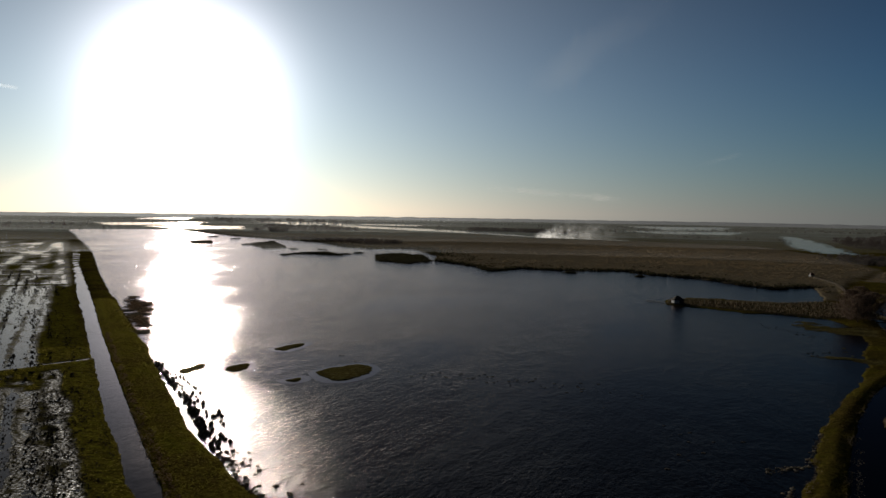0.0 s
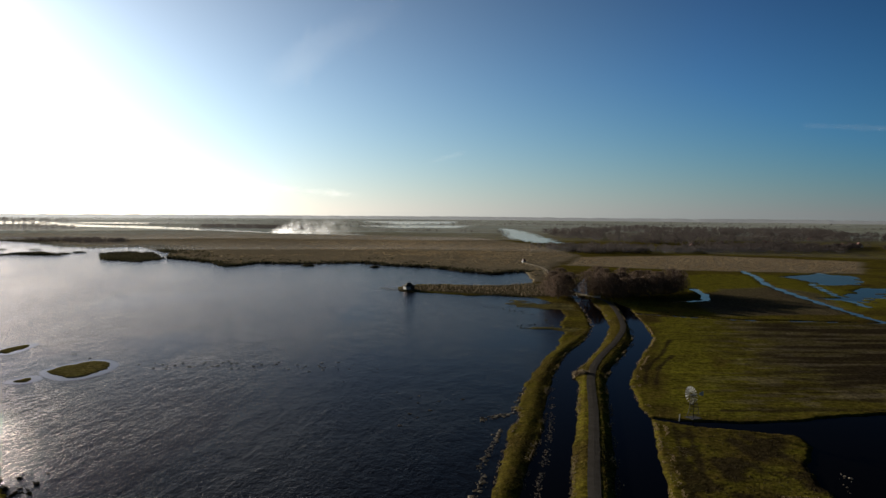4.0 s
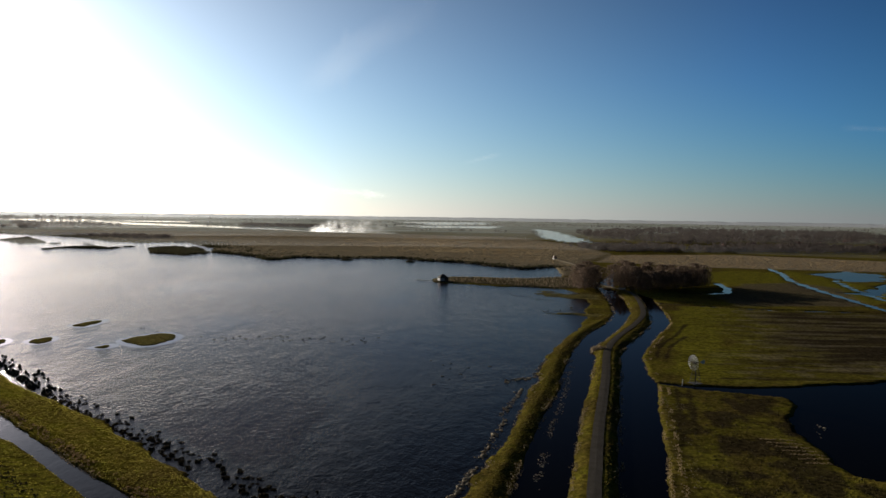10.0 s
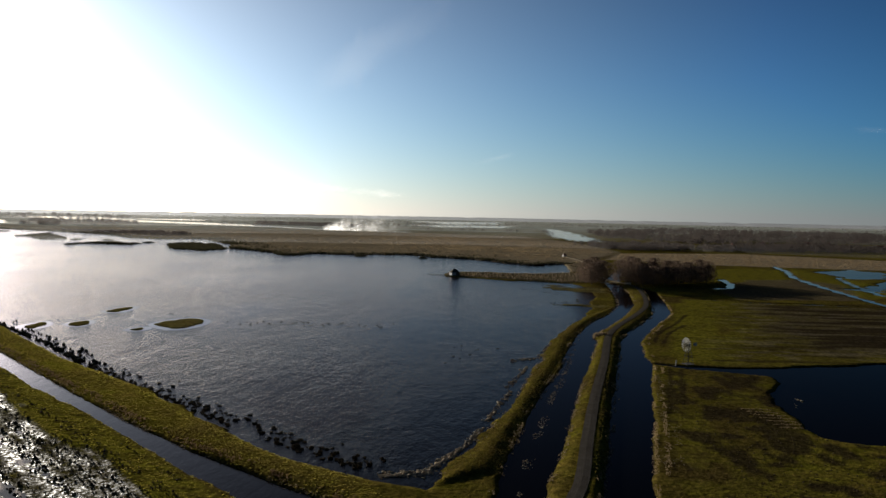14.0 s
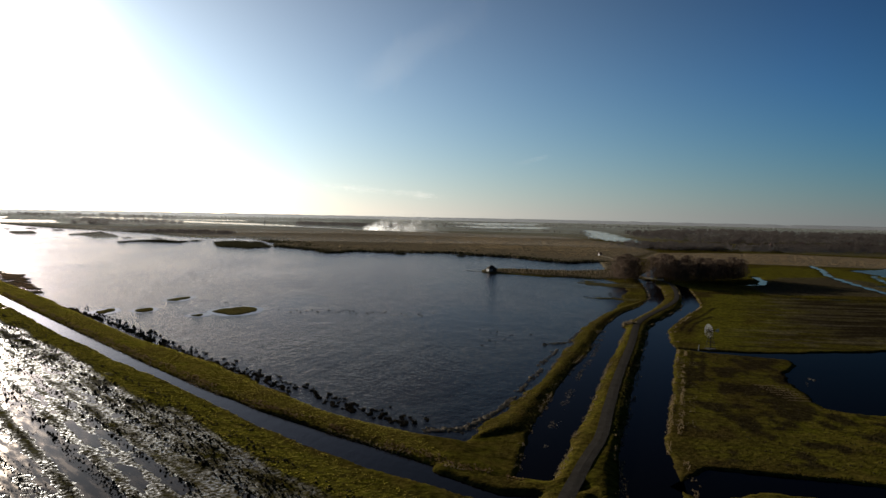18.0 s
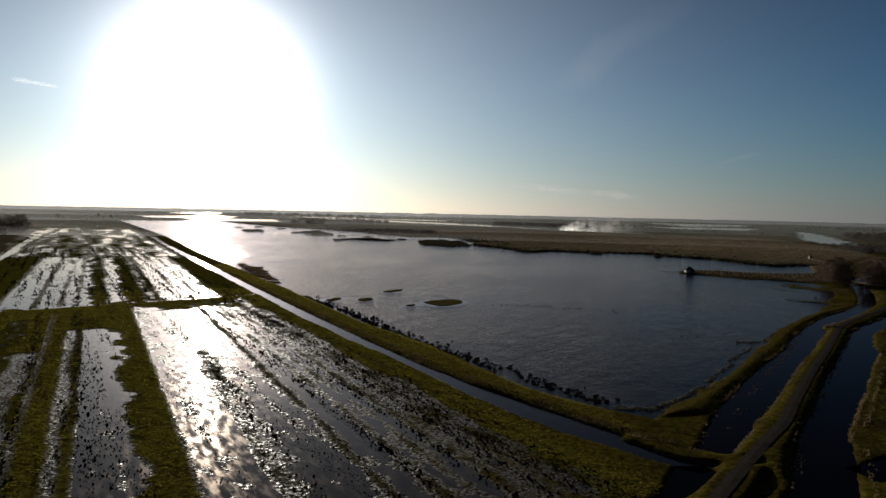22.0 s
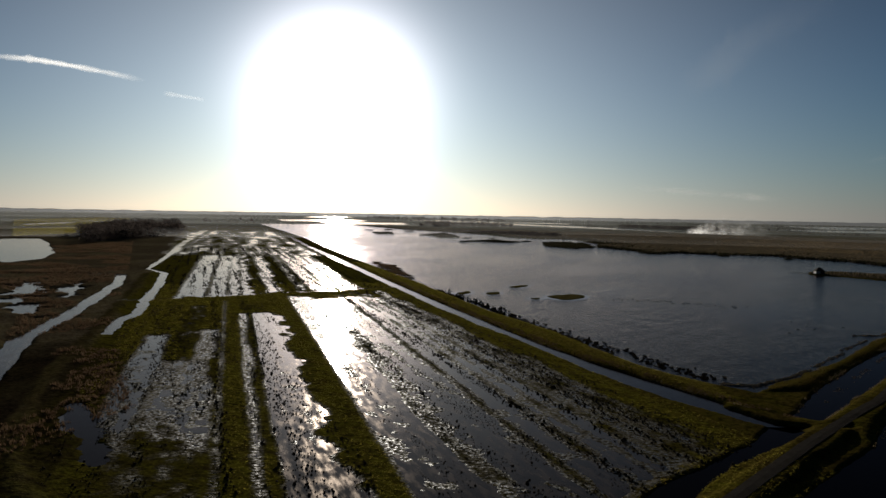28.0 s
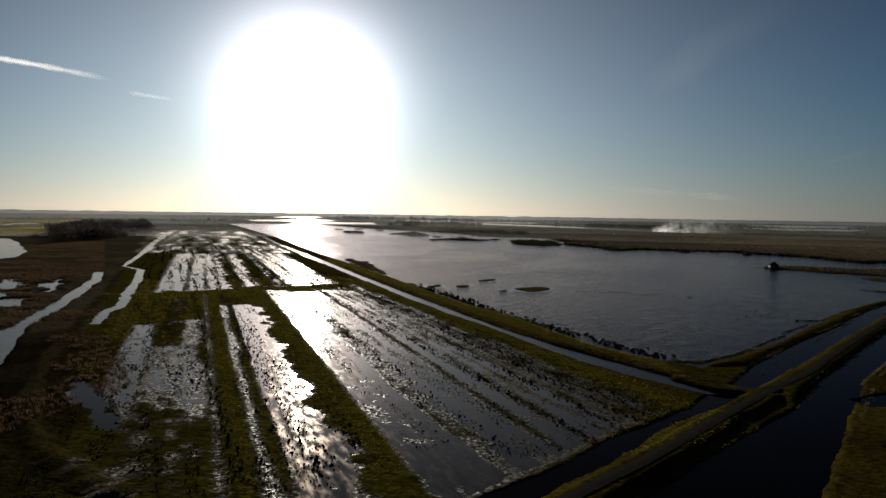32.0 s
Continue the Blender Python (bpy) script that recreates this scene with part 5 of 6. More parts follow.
for k, (line, across) in enumerate(((CANAL_TWO_E[4:], 0.2), (CANAL_TWO_W[4:], 0.2), (CANAL_ONE_W, 0.35), (CANAL_ONE_E, 0.25), (CANAL_SOUTH_N[:9], 0.3), (LAKE_EAST[:10], 0.5))):
    pts, rg = belt(line, 0.22, across, 50 + k)
    pts = pts[fbm(pts[:, 0] / 6, pts[:, 1] / 6, 77) > 0.1]
    reeds("bank_fringe", pts, rg, 0.36, 0.36, REED_TUFTS, "pale dead grass fringe along the waterline", TAN_STRAW if k < 2 else REED)
for k, (line, shift, mat) in enumerate(((CANAL_TWO_W[4:], 0.7, TAN_STRAW), (CANAL_TWO_E[3:13], 2.2, TAN_STRAW), (CANAL_ONE_W[1:], 0.5, TAN_STRAW))):
    pts, rg = belt([(px + shift, py) for px, py in line], 0.25, 0.14, 64 + k)
    pts = pts[fbm(pts[:, 0] / 4, pts[:, 1] / 4, 78 + k) > 0.1]
    n = len(pts)
    z = np.maximum(height(pts[:, 0], pts[:, 1]), -0.02)
    stuff("bank_fringe", REED_TUFTS, np.stack([pts[:, 0], pts[:, 1], z, rg.uniform(0.2, 0.38, n), rg.uniform(0.25, 0.5, n), rg.uniform(0, 6.28, n)], 1), mat, "pale broken row of dead reed stems at the waterline", "reeds")
pts, rg = belt([(px + 1.0, py + 1.1) for px, py in CANAL_SOUTH_N[1:10]], 0.16, 0.6, 68)
pts = pts[fbm(pts[:, 0] / 3, pts[:, 1] / 3, 79) > -0.25]
reeds("bank_fringe", pts, rg, 0.4, 0.35, REED_TUFTS, "brown sedge margin between the canal and the south dike", MARSH)
pts, rg = belt([(38, 234), (41, 240), (44, 237)], 0.05, 0.8, 60)
reeds("reed_patch", pts, rg, 0.8, 1.2, REED_TUFTS, "brown reed at the narrows of the canal")

# ---- sedge tussocks in the flooded strips ----
rng = np.random.default_rng(13)
MOUNDS = [mound(rng) for _ in range(6)]
SMALL_MOUNDS = [mound(rng, 5, ((0.5, -0.1), (0.36, 0.7))) for _ in range(6)]


def strip_place(s, w):
    return np.stack([s * U[0] + w * V[0], s * U[1] + w * V[1]], 1)


def tussocks(name, s, w, rg, size, label, thin=-9.0):
    p = strip_place(s, w)
    keep = fbm(s / 38, w / 2.4, 91, 3) + 0.5 * fbm(s / 9, w / 5, 90, 2) > thin
    p = p[keep]
    z = height(p[:, 0], p[:, 1])
    ok = (z > -0.25) & (z < 0.3)
    p, z = p[ok], np.maximum(z[ok], -0.02)
    n = len(p)
    d = size * np.exp(rg.normal(0, 0.35, n))
    rows = np.stack([p[:, 0], p[:, 1], z - 0.02, d, d * rg.uniform(0.45, 0.75, n), rg.uniform(0, 6.28, n)], 1)
    return stuff(name, SMALL_MOUNDS, rows, WET_SEDGE, label, "sedge", smooth=True)


rg = np.random.default_rng(14)
tussocks("sedge_tussocks", rg.uniform(5, 258, 26000), rg.uniform(-36, 12, 26000), rg, 0.18, "dark sedge tussocks standing in the flooded strip", 0.12)
tussocks("sedge_tussocks", rg.uniform(5, 258, 6000), rg.uniform(10, 23, 6000), rg, 0.22, "dark rush tussocks scattered over the grass verge of the flood", -0.05)
tussocks("sedge_tussocks", rg.uniform(0, 240, 13000), rg.uniform(-92, -43, 13000), rg, 0.26, "dark sedge tussocks over the wet meadow strips", -0.05)
tussocks("sedge_tussocks", rg.uniform(275, 620, 9000), rg.uniform(-95, 24, 9000), rg, 0.4, "dark sedge tussocks in the farther flooded strips", 0.0)
for line_w, n in ((-6.5, 700), (2, 600), (-22, 300), (8, 800), (-64, 500), (-52.5, 450), (12, 450), (15, 160), (19, 160)):
    tussocks("sedge_row", rg.uniform(5, 255, n), line_w + rg.normal(0, 0.7, n), rg, 0.32, "row of dark sedge along an old furrow")


for k in range(20):
    n = 330
    s_row = rg.uniform(272, 720, n)
    keep = fbm(s_row / 60, np.full(n, k * 3.7), 94, 2) > -0.15
    tussocks("sedge_row", s_row[keep], -90 + k * 5.7 + rg.normal(0, 0.5, keep.sum()), rg, 0.5, "row of sedge along a far flooded furrow")


# ---- rough grass on the dikes, verges and grass strips ----
def grass(name, pts, rg, size, label, mat=GRASS):
    z = height(pts[:, 0], pts[:, 1])
    ok = z > 0.16
    pts, z = pts[ok], z[ok]
    n = len(pts)
    rows = np.stack([pts[:, 0], pts[:, 1], z - 0.02, size * rg.uniform(0.7, 1.4, n), size * rg.uniform(0.2, 0.5, n), rg.uniform(0, 6.28, n)], 1)
    return stuff(name, GRASS_TUFTS, rows, mat, label, "grass")


rng = np.random.default_rng(12)
GRASS_TUFTS = [blades(rng, 6, 0.5, 0.35, 0.09) for _ in range(4)]
pts, rg = polygon_points(LAKE_EAST[:10] + CANAL_ONE_W[11:1:-1], 14000, 70)
grass("dike_grass", pts, rg, 0.32, "rough olive winter grass on the east dike")
pts, rg = polygon_points(LAKE_WEST[15:] + CANAL_SOUTH_N[2:11], 26000, 71)
grass("dike_grass", pts, rg, 0.28, "rough olive winter grass on the south dike", MEADOW_GRASS)
pts, rg = polygon_points(CANAL_ONE_E[2:] + CANAL_TWO_W[5:][::-1], 9000, 72)
away = to_line(pts[:, 0], pts[:, 1], [tuple(q) for q in smooth_line(ROAD_LINE, 4.0)]) > 1.5
grass("verge_grass", pts[away], rg, 0.45, "rough grass on the road verges")
rg = np.random.default_rng(73)
pts = strip_place(rg.uniform(0, 330, 90000), rg.uniform(-92, 26, 90000))
pts = pts[(pts @ V > -64) | (pts @ U > 60)]
grass("meadow_grass", pts, rg, 0.34, "green winter grass on the dry parts of the strips", MEADOW_GRASS)
for k, poly in enumerate(ISLANDS):
    pts, rg = polygon_points(rounded(poly), 700, 150 + k)
    grass("islet_grass", pts, rg, 0.4, "olive winter grass on a low islet")
for k, poly in enumerate(PASTURES[-2:]):
    pts, rg = polygon_points(poly, 5000, 75 + k)
    grass("meadow_grass", pts, rg, 2.4, "bright green meadow beyond the marsh", MEADOW_GRASS)
pts, rg = polygon_points([(45, 60), (44, 143), (54, 183), (76, 173), (66, 120), (110, 60)], 3000, 74)
grass("pasture_grass", pts, rg, 0.25, "rough olive grass of the wet pasture")
for k, line in enumerate(([(50, 181), (43, 143), (37, 117), (31, 92)], [(49, 170), (45, 150), (39, 117), (33, 90)], [(51, 165), (48, 150), (41, 117), (36, 92)])):
    pts, rg = belt(line, 0.5, 0.2, 80 + k)
    pts = pts[fbm(pts[:, 0] / 5, pts[:, 1] / 5, 98 + k) > 0.0]
    reeds("straw_row", pts, rg, 0.35, 0.18, REED_TUFTS, "pale broken row of mown straw along the canal", REED)
for k in range(7):
    a, b = np.array((60 + k * 0.5, 136 - k * 2.6)), np.array((66.5 + k * 0.4, 139 - k * 2.4 - 4))
    pts, rg = belt([tuple(a), tuple((a + b) / 2), tuple(b)], 0.18, 0.16, 90 + k)
    reeds("straw_row", pts, rg, 0.4, 0.2, REED_TUFTS, "pale diagonal row of mown straw by the pond", TAN_STRAW)
pts, rg = belt([(34, 236), (28, 198), (23, 166), (18, 142), (15, 123), (11, 100), (8, 75)], 0.18, 0.45, 97)
pts = pts[fbm(pts[:, 0] / 5, pts[:, 1] / 5, 99) > -0.15]
n = len(pts)
stuff("floating_reed", MOUNDS, np.stack([pts[:, 0], pts[:, 1], np.full(n, -0.02), rg.uniform(0.12, 0.4, n), rg.uniform(0.06, 0.16, n), rg.uniform(0, 6, n)], 1), LITTER, "pale broken reed floating in the canal", "reed litter")
pts, rg = polygon_points([(45, 60), (44, 143), (54, 183), (76, 173), (66, 120), (110, 60)], 900, 61)
z = height(pts[:, 0], pts[:, 1])
ok = z > 0
rows = np.stack([pts[ok, 0], pts[ok, 1], z[ok] - 0.03, rg.uniform(0.2, 0.5, ok.sum()), rg.uniform(0.08, 0.2, ok.sum()), rg.uniform(0, 6, ok.sum())], 1)
stuff("rush_tufts", MOUNDS, rows, SEDGE, "dark rush tufts in the wet pasture", "sedge", smooth=True)

# ---- dark sedge bushes in the shallow margin below the dike ----
def bush_mesh(seed):
    rg = np.random.default_rng(seed)
    bm = bmesh.new()
    for k in range(5):
        v, f = mound(rg, 8)
        off = rg.normal(0, 0.28, 2) if k else (0, 0)
        sc = rg.uniform(0.55, 0.95)
        vv = [bm.verts.new((p[0] * sc + off[0], p[1] * sc + off[1], p[2] * sc * rg.uniform(0.9, 1.1))) for p in v]
        for t in f:
            bm.faces.new([vv[i] for i in t])
    v, f = blades(rg, 40, 0.5, 0.3, 0.035)
    vv = [bm.verts.new(tuple(p * np.array((1, 1, 1.15)))) for p in v]
    for t in f:
        bm.faces.new([vv[i] for i in t])
    return bm


BUSHES = []
for k in range(5):
    b = part("sedge_bush", bush_mesh(300 + k), SEDGE)
    BUSHES.append(tagged(b, "dark tussock of greater sedge standing in shallow water", "sedge bush", "sedge bushes along the dike"))
rng = np.random.default_rng(17)
line = smooth_line([(-178, 232), (-141, 197), (-116, 171), (-92, 148), (-74, 131), (-62, 120), (-49, 108), (-41, 102), (-34, 95), (-26, 89), (-20, 84)], 0.62)
spots = []
for i, p in enumerate(line):
    near = i / len(line)
    dense = noise.noise((i * 0.06, 4, 0)) > -0.3
    for row in range(2 if dense else 1):
        if rng.uniform() < (0.25 if dense else 0.5):
            continue
        off = 0.4 + abs(rng.normal(0, 0.8 + 1.2 * near)) + (rng.uniform(1.5, 5.0) if rng.uniform() < 0.12 + 0.2 * near else 0.0)
        q = np.array(p) + V * off + rng.normal(0, 0.35, 2)
        sc = rng.uniform(0.5, 0.95) + 0.25 * near * rng.uniform(0, 1)
        spots.append((q[0], q[1], sc, sc * rng.uniform(0.7, 1.0), rng.uniform(0, 6.28)))
for k, (bx, by, wide, tall, turn) in enumerate(spots[:-281:-1]):
    m = pose(bx, by, -0.15, 0, 0, math.degrees(turn)) @ Matrix.Diagonal((wide, wide, tall, 1))
    if k < 5:
        BUSHES[k].matrix_basis = m
    else:
        copy_thing(BUSHES[k % 5], m)
stuff("sedge_fringe", MOUNDS, [(bx, by, -0.1, wide * 1.2, tall, turn) for bx, by, wide, tall, turn in spots[:-280]], SEDGE, "dark sedge tussocks along the farther part of the dike", "sedge")

# small tufts far out in the lake, in a ragged row along a sunken bank
rng = np.random.default_rng(18)
rows = []
for a, b, n in (((-98, 250), (-20, 249), 60), ((-31, 225), (6, 198), 8), ((-9, 192), (-7, 191), 4), ((20, 420), (44, 380), 26), ((30, 345), (46, 350), 18), ((-126, 266), (-100, 232), 10)):
    for _ in range(n):
        f = rng.uniform()
        d = rng.uniform(0.6, 1.5)
        rows.append((a[0] + (b[0] - a[0]) * f + rng.normal(0, 1.5), a[1] + (b[1] - a[1]) * f + rng.normal(0, 4), -0.03, d, 0.05 + d * 0.07, rng.uniform(0, 6)))
stuff("lake_tufts", MOUNDS, rows, SEDGE, "small dark sedge tufts breaking the lake surface", "sedge")

# pale reed litter washed up in the lake corner and along the east dike
rows = []
for a, b, n in (((-14, 82), (-6, 84), 150), ((-7, 84), (-2, 97), 160), ((-1, 99), (2, 112), 90), ((3, 118), (9, 148), 70), ((8, 150), (14, 178), 60), ((10, 186), (18, 193), 40), ((18, 193), (26, 230), 40), ((56, 180), (57, 183), 12), ((74, 140), (78, 150), 6)):
    for _ in range(n * 2):
        f = rng.uniform()
        d = rng.uniform(0.2, 0.55) * rng.choice((1, 1, 1, 2.2))
        rows.append((a[0] + (b[0] - a[0]) * f + rng.normal(-0.3, 0.4), a[1] + (b[1] - a[1]) * f + rng.normal(0.3, 0.7), -0.03, d, d * 0.3, rng.uniform(0, 6)))
stuff("reed_litter", MOUNDS, rows, LITTER, "pale washed-up reed litter along the shore", "reed litter")


# ---- far farmhouses ----
def farmhouse(x, y, turn, length, wall_mat, roof_mat, text):
    ob = thing("farmhouse", (x, y, on_ground(x, y) - 0.1), text, "house", "far houses", turn)
    w, h = 4.0, 3.0
    part("wall", block((-length / 2, -w, 0), (length / 2, w, h)), wall_mat, ob)
    bm = bmesh.new()
    e = [bm.verts.new(p) for p in ((-length / 2 - 0.4, -w - 0.5, h - 0.1), (length / 2 + 0.4, -w - 0.5, h - 0.1), (length / 2 + 0.4, w + 0.5, h - 0.1), (-length / 2 - 0.4, w + 0.5, h - 0.1), (-length / 2 + 1, 0, h + 4.4), (length / 2 - 1, 0, h + 4.4))]
    for f in ((0, 1, 5, 4), (1, 2, 5), (2, 3, 4, 5), (3, 0, 4), (3, 2, 1, 0)):
        bm.faces.new([e[k] for k in f])
    roof = part("roof", bm, roof_mat, ob)
    part("chimney", block((length / 4, -0.4, h + 3), (length / 4 + 0.8, 0.4, h + 5.2)), BRICK, roof)
    for k in range(3):
        px = -length / 2 + length * (k + 0.7) / 3.4
        part("window", block((px - 0.6, -w - 0.03, 0.9), (px + 0.6, -w, 2.3)), PANE, ob)
    part("door", block((length / 2, -0.6, 0.05), (length / 2 + 0.05, 0.6, 2.1)), TAR_WOOD, ob)
    return ob


BRICK = material("brick_wall", (0.3, 0.13, 0.085), 0.9, (0.2, 0.09, 0.06), 0.8)
RENDERED = material("pale_render", (0.7, 0.68, 0.62), 0.85, (0.55, 0.53, 0.48), 0.4)
TILES = material("roof_tiles", (0.2, 0.075, 0.045), 0.7, (0.13, 0.055, 0.04), 0.7)
PANE = material("dark_window", (0.02, 0.025, 0.03), 0.1)
rng = np.random.default_rng(19)
for hx, hy, pale in ((343, 1090, 1), (402, 1150, 1), (415, 1180, 1), (500, 1225, 0), (527, 1215, 1), (560, 1120, 1), (575, 1137, 1), (600, 1160, 0), (626, 1190, 1), (700, 1500, 0), (-1500, 1230, 0), (-1750, 1750, 1), (-1620, 1660, 0)):
    farmhouse(hx, hy, rng.uniform(0, 180), rng.uniform(9, 16), RENDERED if pale else BRICK, TILES, "far white farmhouse with a red tiled roof" if pale else "far brick farmhouse with a red tiled roof")
shed = farmhouse(78, 760, 20, 6, RENDERED, TILES, "small pale shed at the end of the path")
shed.scale = (0.5, 0.5, 0.5)

# ---- low rise of woods and fields along the horizon ----
def horizon_ridge():
    verts, faces, n = [], [], 420
    for k in range(n + 1):
        a = radians(-75 + 150 * k / n)
        r = 4700 + 120 * noise.noise((k * 0.05, 3, 0))
        h = 16 + 3 * noise.noise((k * 0.035, 0, 0)) + 3.5 * noise.noise((k * 0.4, 1, 0)) + 2 * noise.noise((k * 1.7, 2, 0))
        x, y = -math.sin(a + radians(18)) * r, math.cos(a + radians(18)) * r - 60
        d = Vector((x, y)).normalized()
        verts += [(x - d.x * 260, y - d.y * 260, -1), (x - d.x * 60, y - d.y * 60, h * 0.75), (x, y, h), (x + d.x * 60, y + d.y * 60, -1)]
    for k in range(n):
        for j in range(3):
            a = k * 4 + j
            faces.append((a, a + 4, a + 5, a + 1))
    me = flat_mesh("backdrop", verts, faces, GLOWING_HAZE)
    # sunlit haze in front of the distance, painted as emission, brighter below the sun
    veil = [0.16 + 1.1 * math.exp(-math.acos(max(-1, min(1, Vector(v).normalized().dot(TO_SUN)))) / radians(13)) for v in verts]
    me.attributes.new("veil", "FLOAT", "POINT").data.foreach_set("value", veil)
    return new("backdrop", me)


# the ridge emits to stand in for sunlit haze before it
GLOWING_HAZE = bpy.data.materials.new("hazy_distance")
GLOWING_HAZE.use_nodes = True
fn, fl = GLOWING_HAZE.node_tree.nodes, GLOWING_HAZE.node_tree.links
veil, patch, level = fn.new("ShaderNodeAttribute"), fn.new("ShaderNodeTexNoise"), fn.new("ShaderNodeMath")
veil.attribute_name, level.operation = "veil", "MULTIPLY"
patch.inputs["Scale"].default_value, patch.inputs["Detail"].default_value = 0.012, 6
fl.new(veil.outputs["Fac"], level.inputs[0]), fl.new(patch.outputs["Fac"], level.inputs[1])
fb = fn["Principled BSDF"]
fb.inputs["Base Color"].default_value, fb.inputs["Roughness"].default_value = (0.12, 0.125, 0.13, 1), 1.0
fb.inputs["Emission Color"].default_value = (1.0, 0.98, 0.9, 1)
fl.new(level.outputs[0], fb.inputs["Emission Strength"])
tagged(horizon_ridge(), "low line of woods and villages on the horizon, glowing with painted haze", "backdrop", kind="structure")


# ---- vapour trails and thin cirrus, far off and high ----
def vapour(name, strength, size, gain=0.95):
    """Thin vapour; gain above one stands for the forward scatter of drops and ice."""
    m = bpy.data.materials.new(name)
    m.use_nodes = True
    n, l = m.node_tree.nodes, m.node_tree.links
    tr, df, mx, co, nz, rg, edge = (n.new(k) for k in ("ShaderNodeBsdfTransparent", "ShaderNodeBsdfTranslucent", "ShaderNodeMixShader", "ShaderNodeTexCoord", "ShaderNodeTexNoise", "ShaderNodeMapRange", "ShaderNodeAttribute"))
    df.inputs["Color"].default_value = (gain, gain, gain, 1)
    edge.attribute_name = "body"
    nz.inputs["Scale"].default_value, nz.inputs["Detail"].default_value = size, 6
    rg.inputs["From Min"].default_value, rg.inputs["From Max"].default_value, rg.inputs["To Max"].default_value = 0.3, 0.65, strength
    mul = n.new("ShaderNodeMath")
    mul.operation = "MULTIPLY"
    l.new(co.outputs["Object"], nz.inputs["Vector"]), l.new(nz.outputs["Fac"], rg.inputs["Value"])
    l.new(rg.outputs[0], mul.inputs[0]), l.new(edge.outputs["Fac"], mul.inputs[1])
    l.new(mul.outputs[0], mx.inputs[0]), l.new(tr.outputs[0], mx.inputs[1]), l.new(df.outputs[0], mx.inputs[2])
    l.new(mx.outputs[0], n["Material Output"].inputs["Surface"])
    return m


def sky_streak(name, line, width, mat, label, category):
    """A soft-edged streak through directions (degrees left of +y, degrees up), 4 km off."""
    pts = smooth_line(line, 0.25)
    verts, faces, body = [], [], []
    n = len(pts)
    for k, (a, e) in enumerate(pts):
        t = k / (n - 1)
        w = width * (0.75 + 0.5 * noise.noise((k * 0.3, 5, 0)))
        for j in range(7):
            u = j / 3 - 1
            a1, e1 = radians(a), radians(e + u * w)
            verts.append((-math.sin(a1) * math.cos(e1) * 4000, math.cos(a1) * math.cos(e1) * 4000, math.sin(e1) * 4000 + 45))
            body.append((1 - u * u) ** 1.5 * min(1, 6 * t, 6 * (1 - t)))
    for k in range(n - 1):
        for j in range(6):
            q = k * 7 + j
            faces.append((q, q + 1, q + 8, q + 7))
    me = flat_mesh(name, verts, faces, mat)
    me.attributes.new("body", "FLOAT", "POINT").data.foreach_set("value", body)
    ob = new(name, me)
    ob.visible_shadow = False
    return tagged(ob, label, category, kind="structure")


TRAIL, FADED_TRAIL = vapour("vapour_trail", 0.6, 0.003, 2.4), vapour("faded_vapour_trail", 0.3, 0.003, 2.4)
LOW_CLOUD, WISP = vapour("low_cloud", 0.25, 0.008), vapour("thin_cirrus", 0.065, 0.004)
sky_streak("vapour_trail", [(66, 9.1), (59.2, 9.2), (57.4, 9.2), (54.2, 8.9), (50.8, 8.45)], 0.28, TRAIL, "white vapour trail across the pale sky", "vapour trail")
sky_streak("vapour_trail", [(49.7, 7.7), (46.9, 7.4)], 0.22, FADED_TRAIL, "short white end of a vapour trail", "vapour trail")
sky_streak("cirrus", [(3.0, 15.0), (7.5, 12.2), (13.2, 8.6)], 2.3, WISP, "faint wisp of high cirrus", "cloud")
sky_streak("cirrus", [(-24, 5.85), (-31, 5.3)], 0.3, WISP, "faint thin streak of cirrus", "cloud")
sky_streak("cirrus", [(16, 1.9), (11, 1.5), (6, 1.1)], 0.35, LOW_CLOUD, "thin pale cloud streak low over the horizon", "cloud")
sky_streak("cirrus", [(1.6, 3.4), (-1.6, 4.3)], 0.3, WISP, "small faint wisp of cloud", "cloud")

# ---- translucent curtains added to imitate sunlit haze over the far polder ----
def haze_curtain(radius, tall, mat):
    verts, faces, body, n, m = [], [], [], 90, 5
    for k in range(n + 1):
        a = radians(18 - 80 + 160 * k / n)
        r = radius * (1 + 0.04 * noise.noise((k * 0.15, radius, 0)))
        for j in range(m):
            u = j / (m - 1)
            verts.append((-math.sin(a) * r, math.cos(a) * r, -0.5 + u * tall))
            body.append((1 - u) ** 1.3 * (0.14 + 0.86 * math.exp(-((math.degrees(a) - 42) / 30) ** 2)))     # denser on the sun's side, to imitate its glow in haze
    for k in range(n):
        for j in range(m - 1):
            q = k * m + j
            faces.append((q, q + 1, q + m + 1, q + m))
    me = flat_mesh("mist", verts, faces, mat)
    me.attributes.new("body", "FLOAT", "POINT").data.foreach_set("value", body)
    return tagged(new("mist", me), "translucent curtain added to imitate sunlit haze over the far polder", "mist", kind="structure")


HAZE_SHEET = vapour("thin_haze_sheet", 0.22, 0.0012, 1.15)
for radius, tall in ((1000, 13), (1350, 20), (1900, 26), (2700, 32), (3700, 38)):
    haze_curtain(radius, tall, HAZE_SHEET)

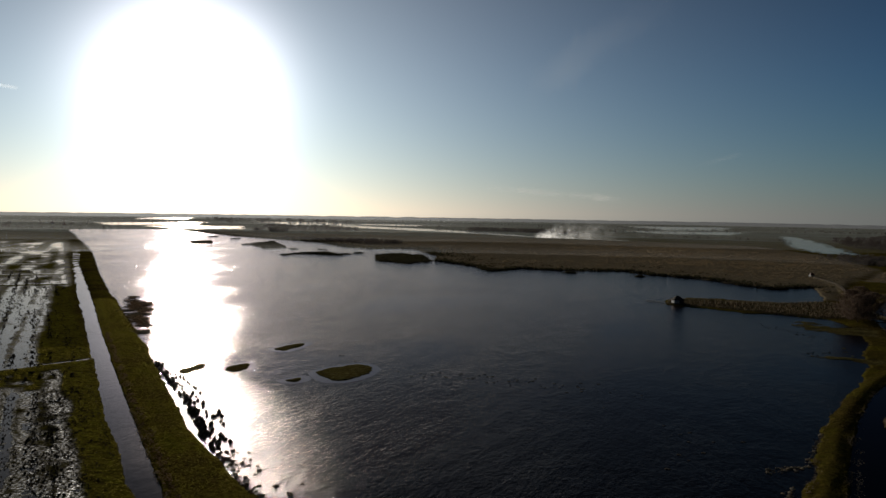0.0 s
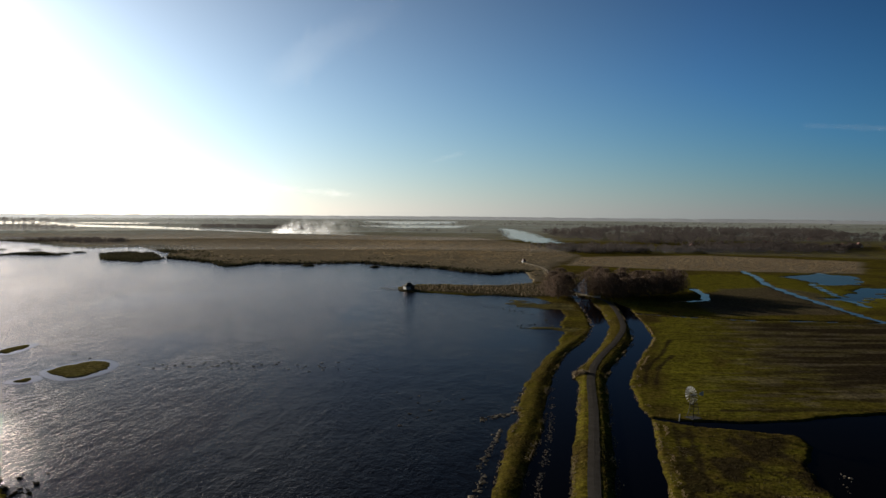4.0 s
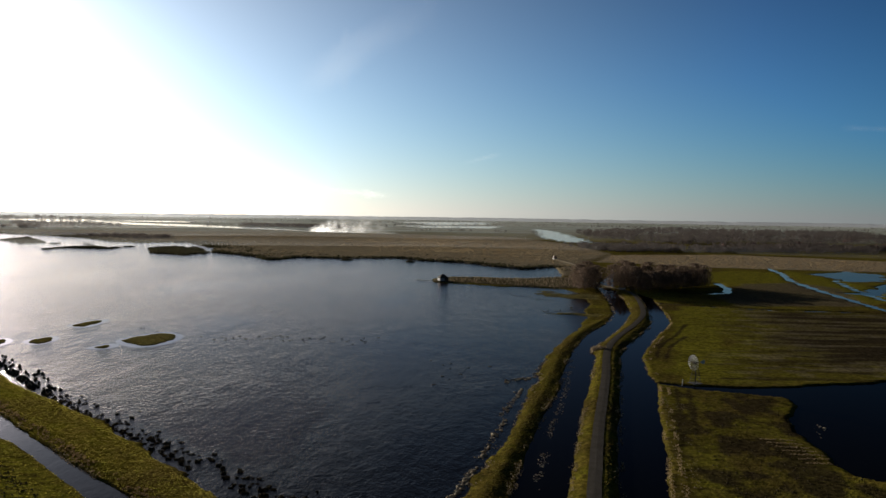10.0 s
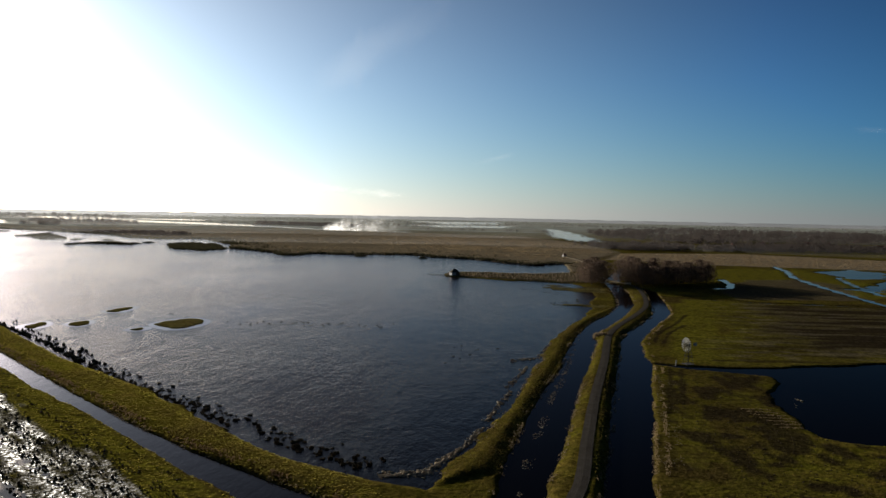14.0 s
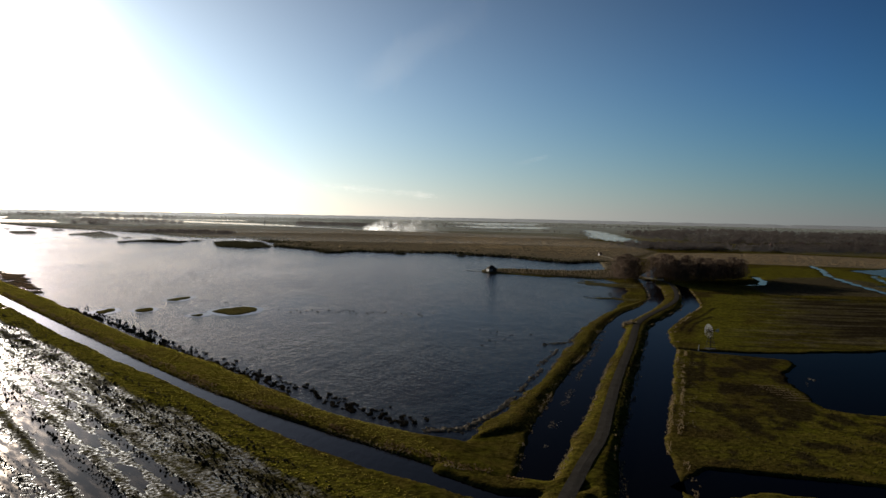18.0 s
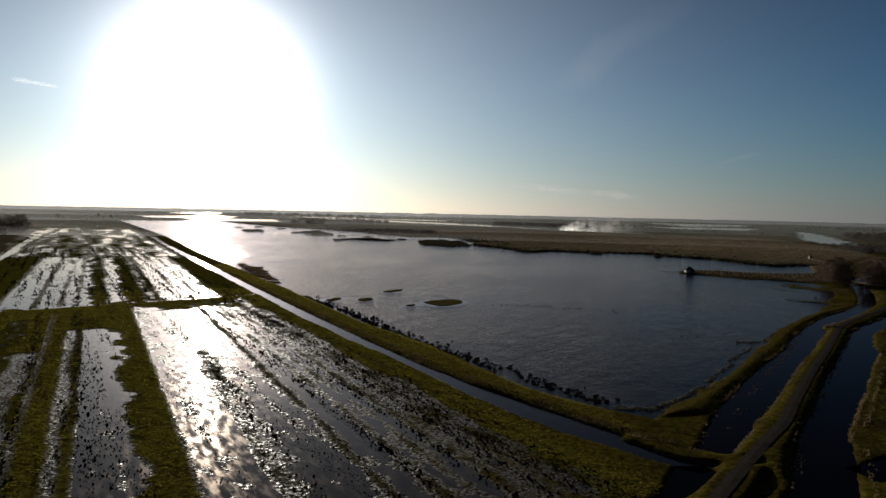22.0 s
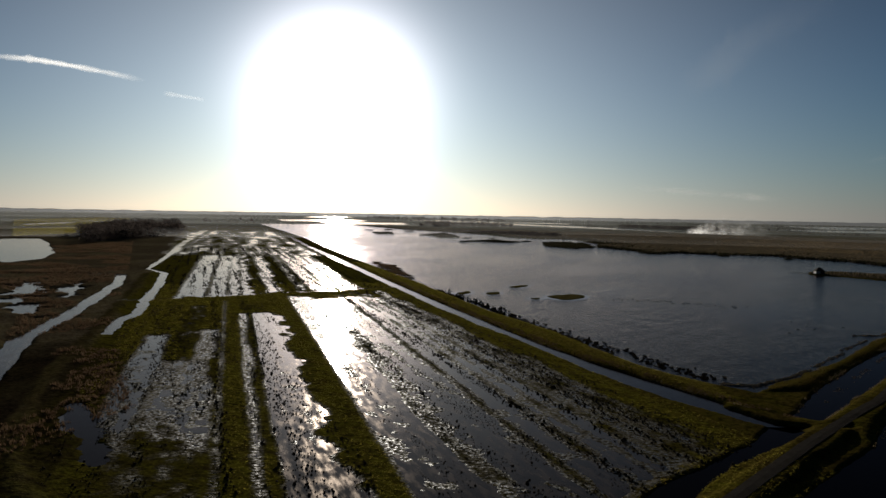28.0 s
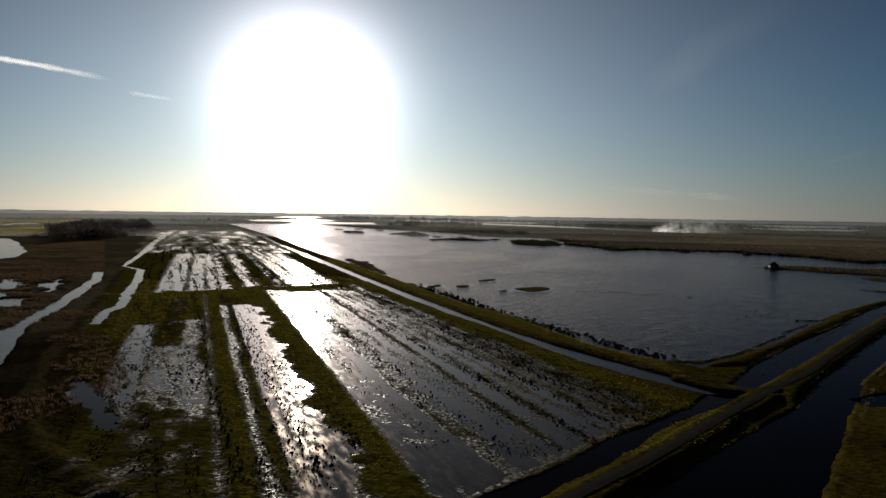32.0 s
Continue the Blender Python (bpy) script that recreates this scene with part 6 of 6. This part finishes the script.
# ---- white smoke of a reed fire drifting low over the reed land ----
def smoke_veil(base, length, rise, lean, mat):
    """One curling veil of smoke: narrow and dense at the fire, wide and thin where it drifts away."""
    verts, faces, body, n, m = [], [], [], 60, 13
    for k in range(n + 1):
        t = k / n
        for j in range(m):
            u = j / (m - 1)
            top = rise * (0.25 + 0.75 * t ** 0.6) * (1 + 0.35 * noise.noise((t * 5, lean, 2)))
            verts.append((base[0] + length * t + 3 * u * lean + 4 * noise.noise((t * 7, u * 3, lean)), base[1] + lean * 6 - 25 * t + 9 * noise.noise((t * 4, u * 2, lean + 9)), 0.3 + top * u))
            edge = (1 - u) ** 0.7 * min(1, 14 * t + 0.2) * (0.3 + 1.3 * math.exp(-t * 3.6)) * (1 - t) ** 0.6
            body.append(max(0.0, edge * (0.75 + 0.9 * noise.noise((t * 22, u * 5 - t * 8, lean * 3)))))
    for k in range(n):
        for j in range(m - 1):
            q = k * m + j
            faces.append((q, q + 1, q + m + 1, q + m))
    me = flat_mesh("veil", verts, faces, mat)
    me.attributes.new("body", "FLOAT", "POINT").data.foreach_set("value", body)
    for p in me.polygons:
        p.use_smooth = True
    ob = new("veil", me)
    ob.visible_shadow = False
    return ob


SMOKE = vapour("reed_smoke", 0.9, 0.09, 1.25)
plume = thing("smoke_plume", (-352, 1640, 0), "white smoke drifting low from a reed fire", "smoke")
for k in range(3):
    veil = smoke_veil((k * 5 - 4, 0), 190 - 30 * k, 34 + 9 * k, k - 1, SMOKE)
    veil.parent = plume

# ---- old fence posts along the spit ----
FENCE = part("fence_post", rod((0, 0, -0.5), (0, 0, 1.5), 0.11, 0.1, 6), LITTER)
tagged(FENCE, "pale weathered post standing in the reed of the spit", "post", "posts on the spit")
rng = np.random.default_rng(29)
for k in range(26):
    px = -12 + k * 2.9
    m = pose(px, 500 + 0.12 * k + rng.normal(0, 1.2), 0.3, rng.normal(0, 5), rng.normal(0, 5), 0) @ Matrix.Diagonal((1, 1, rng.uniform(0.8, 1.5), 1))
    if k:
        copy_thing(FENCE, m)
    else:
        FENCE.matrix_basis = m
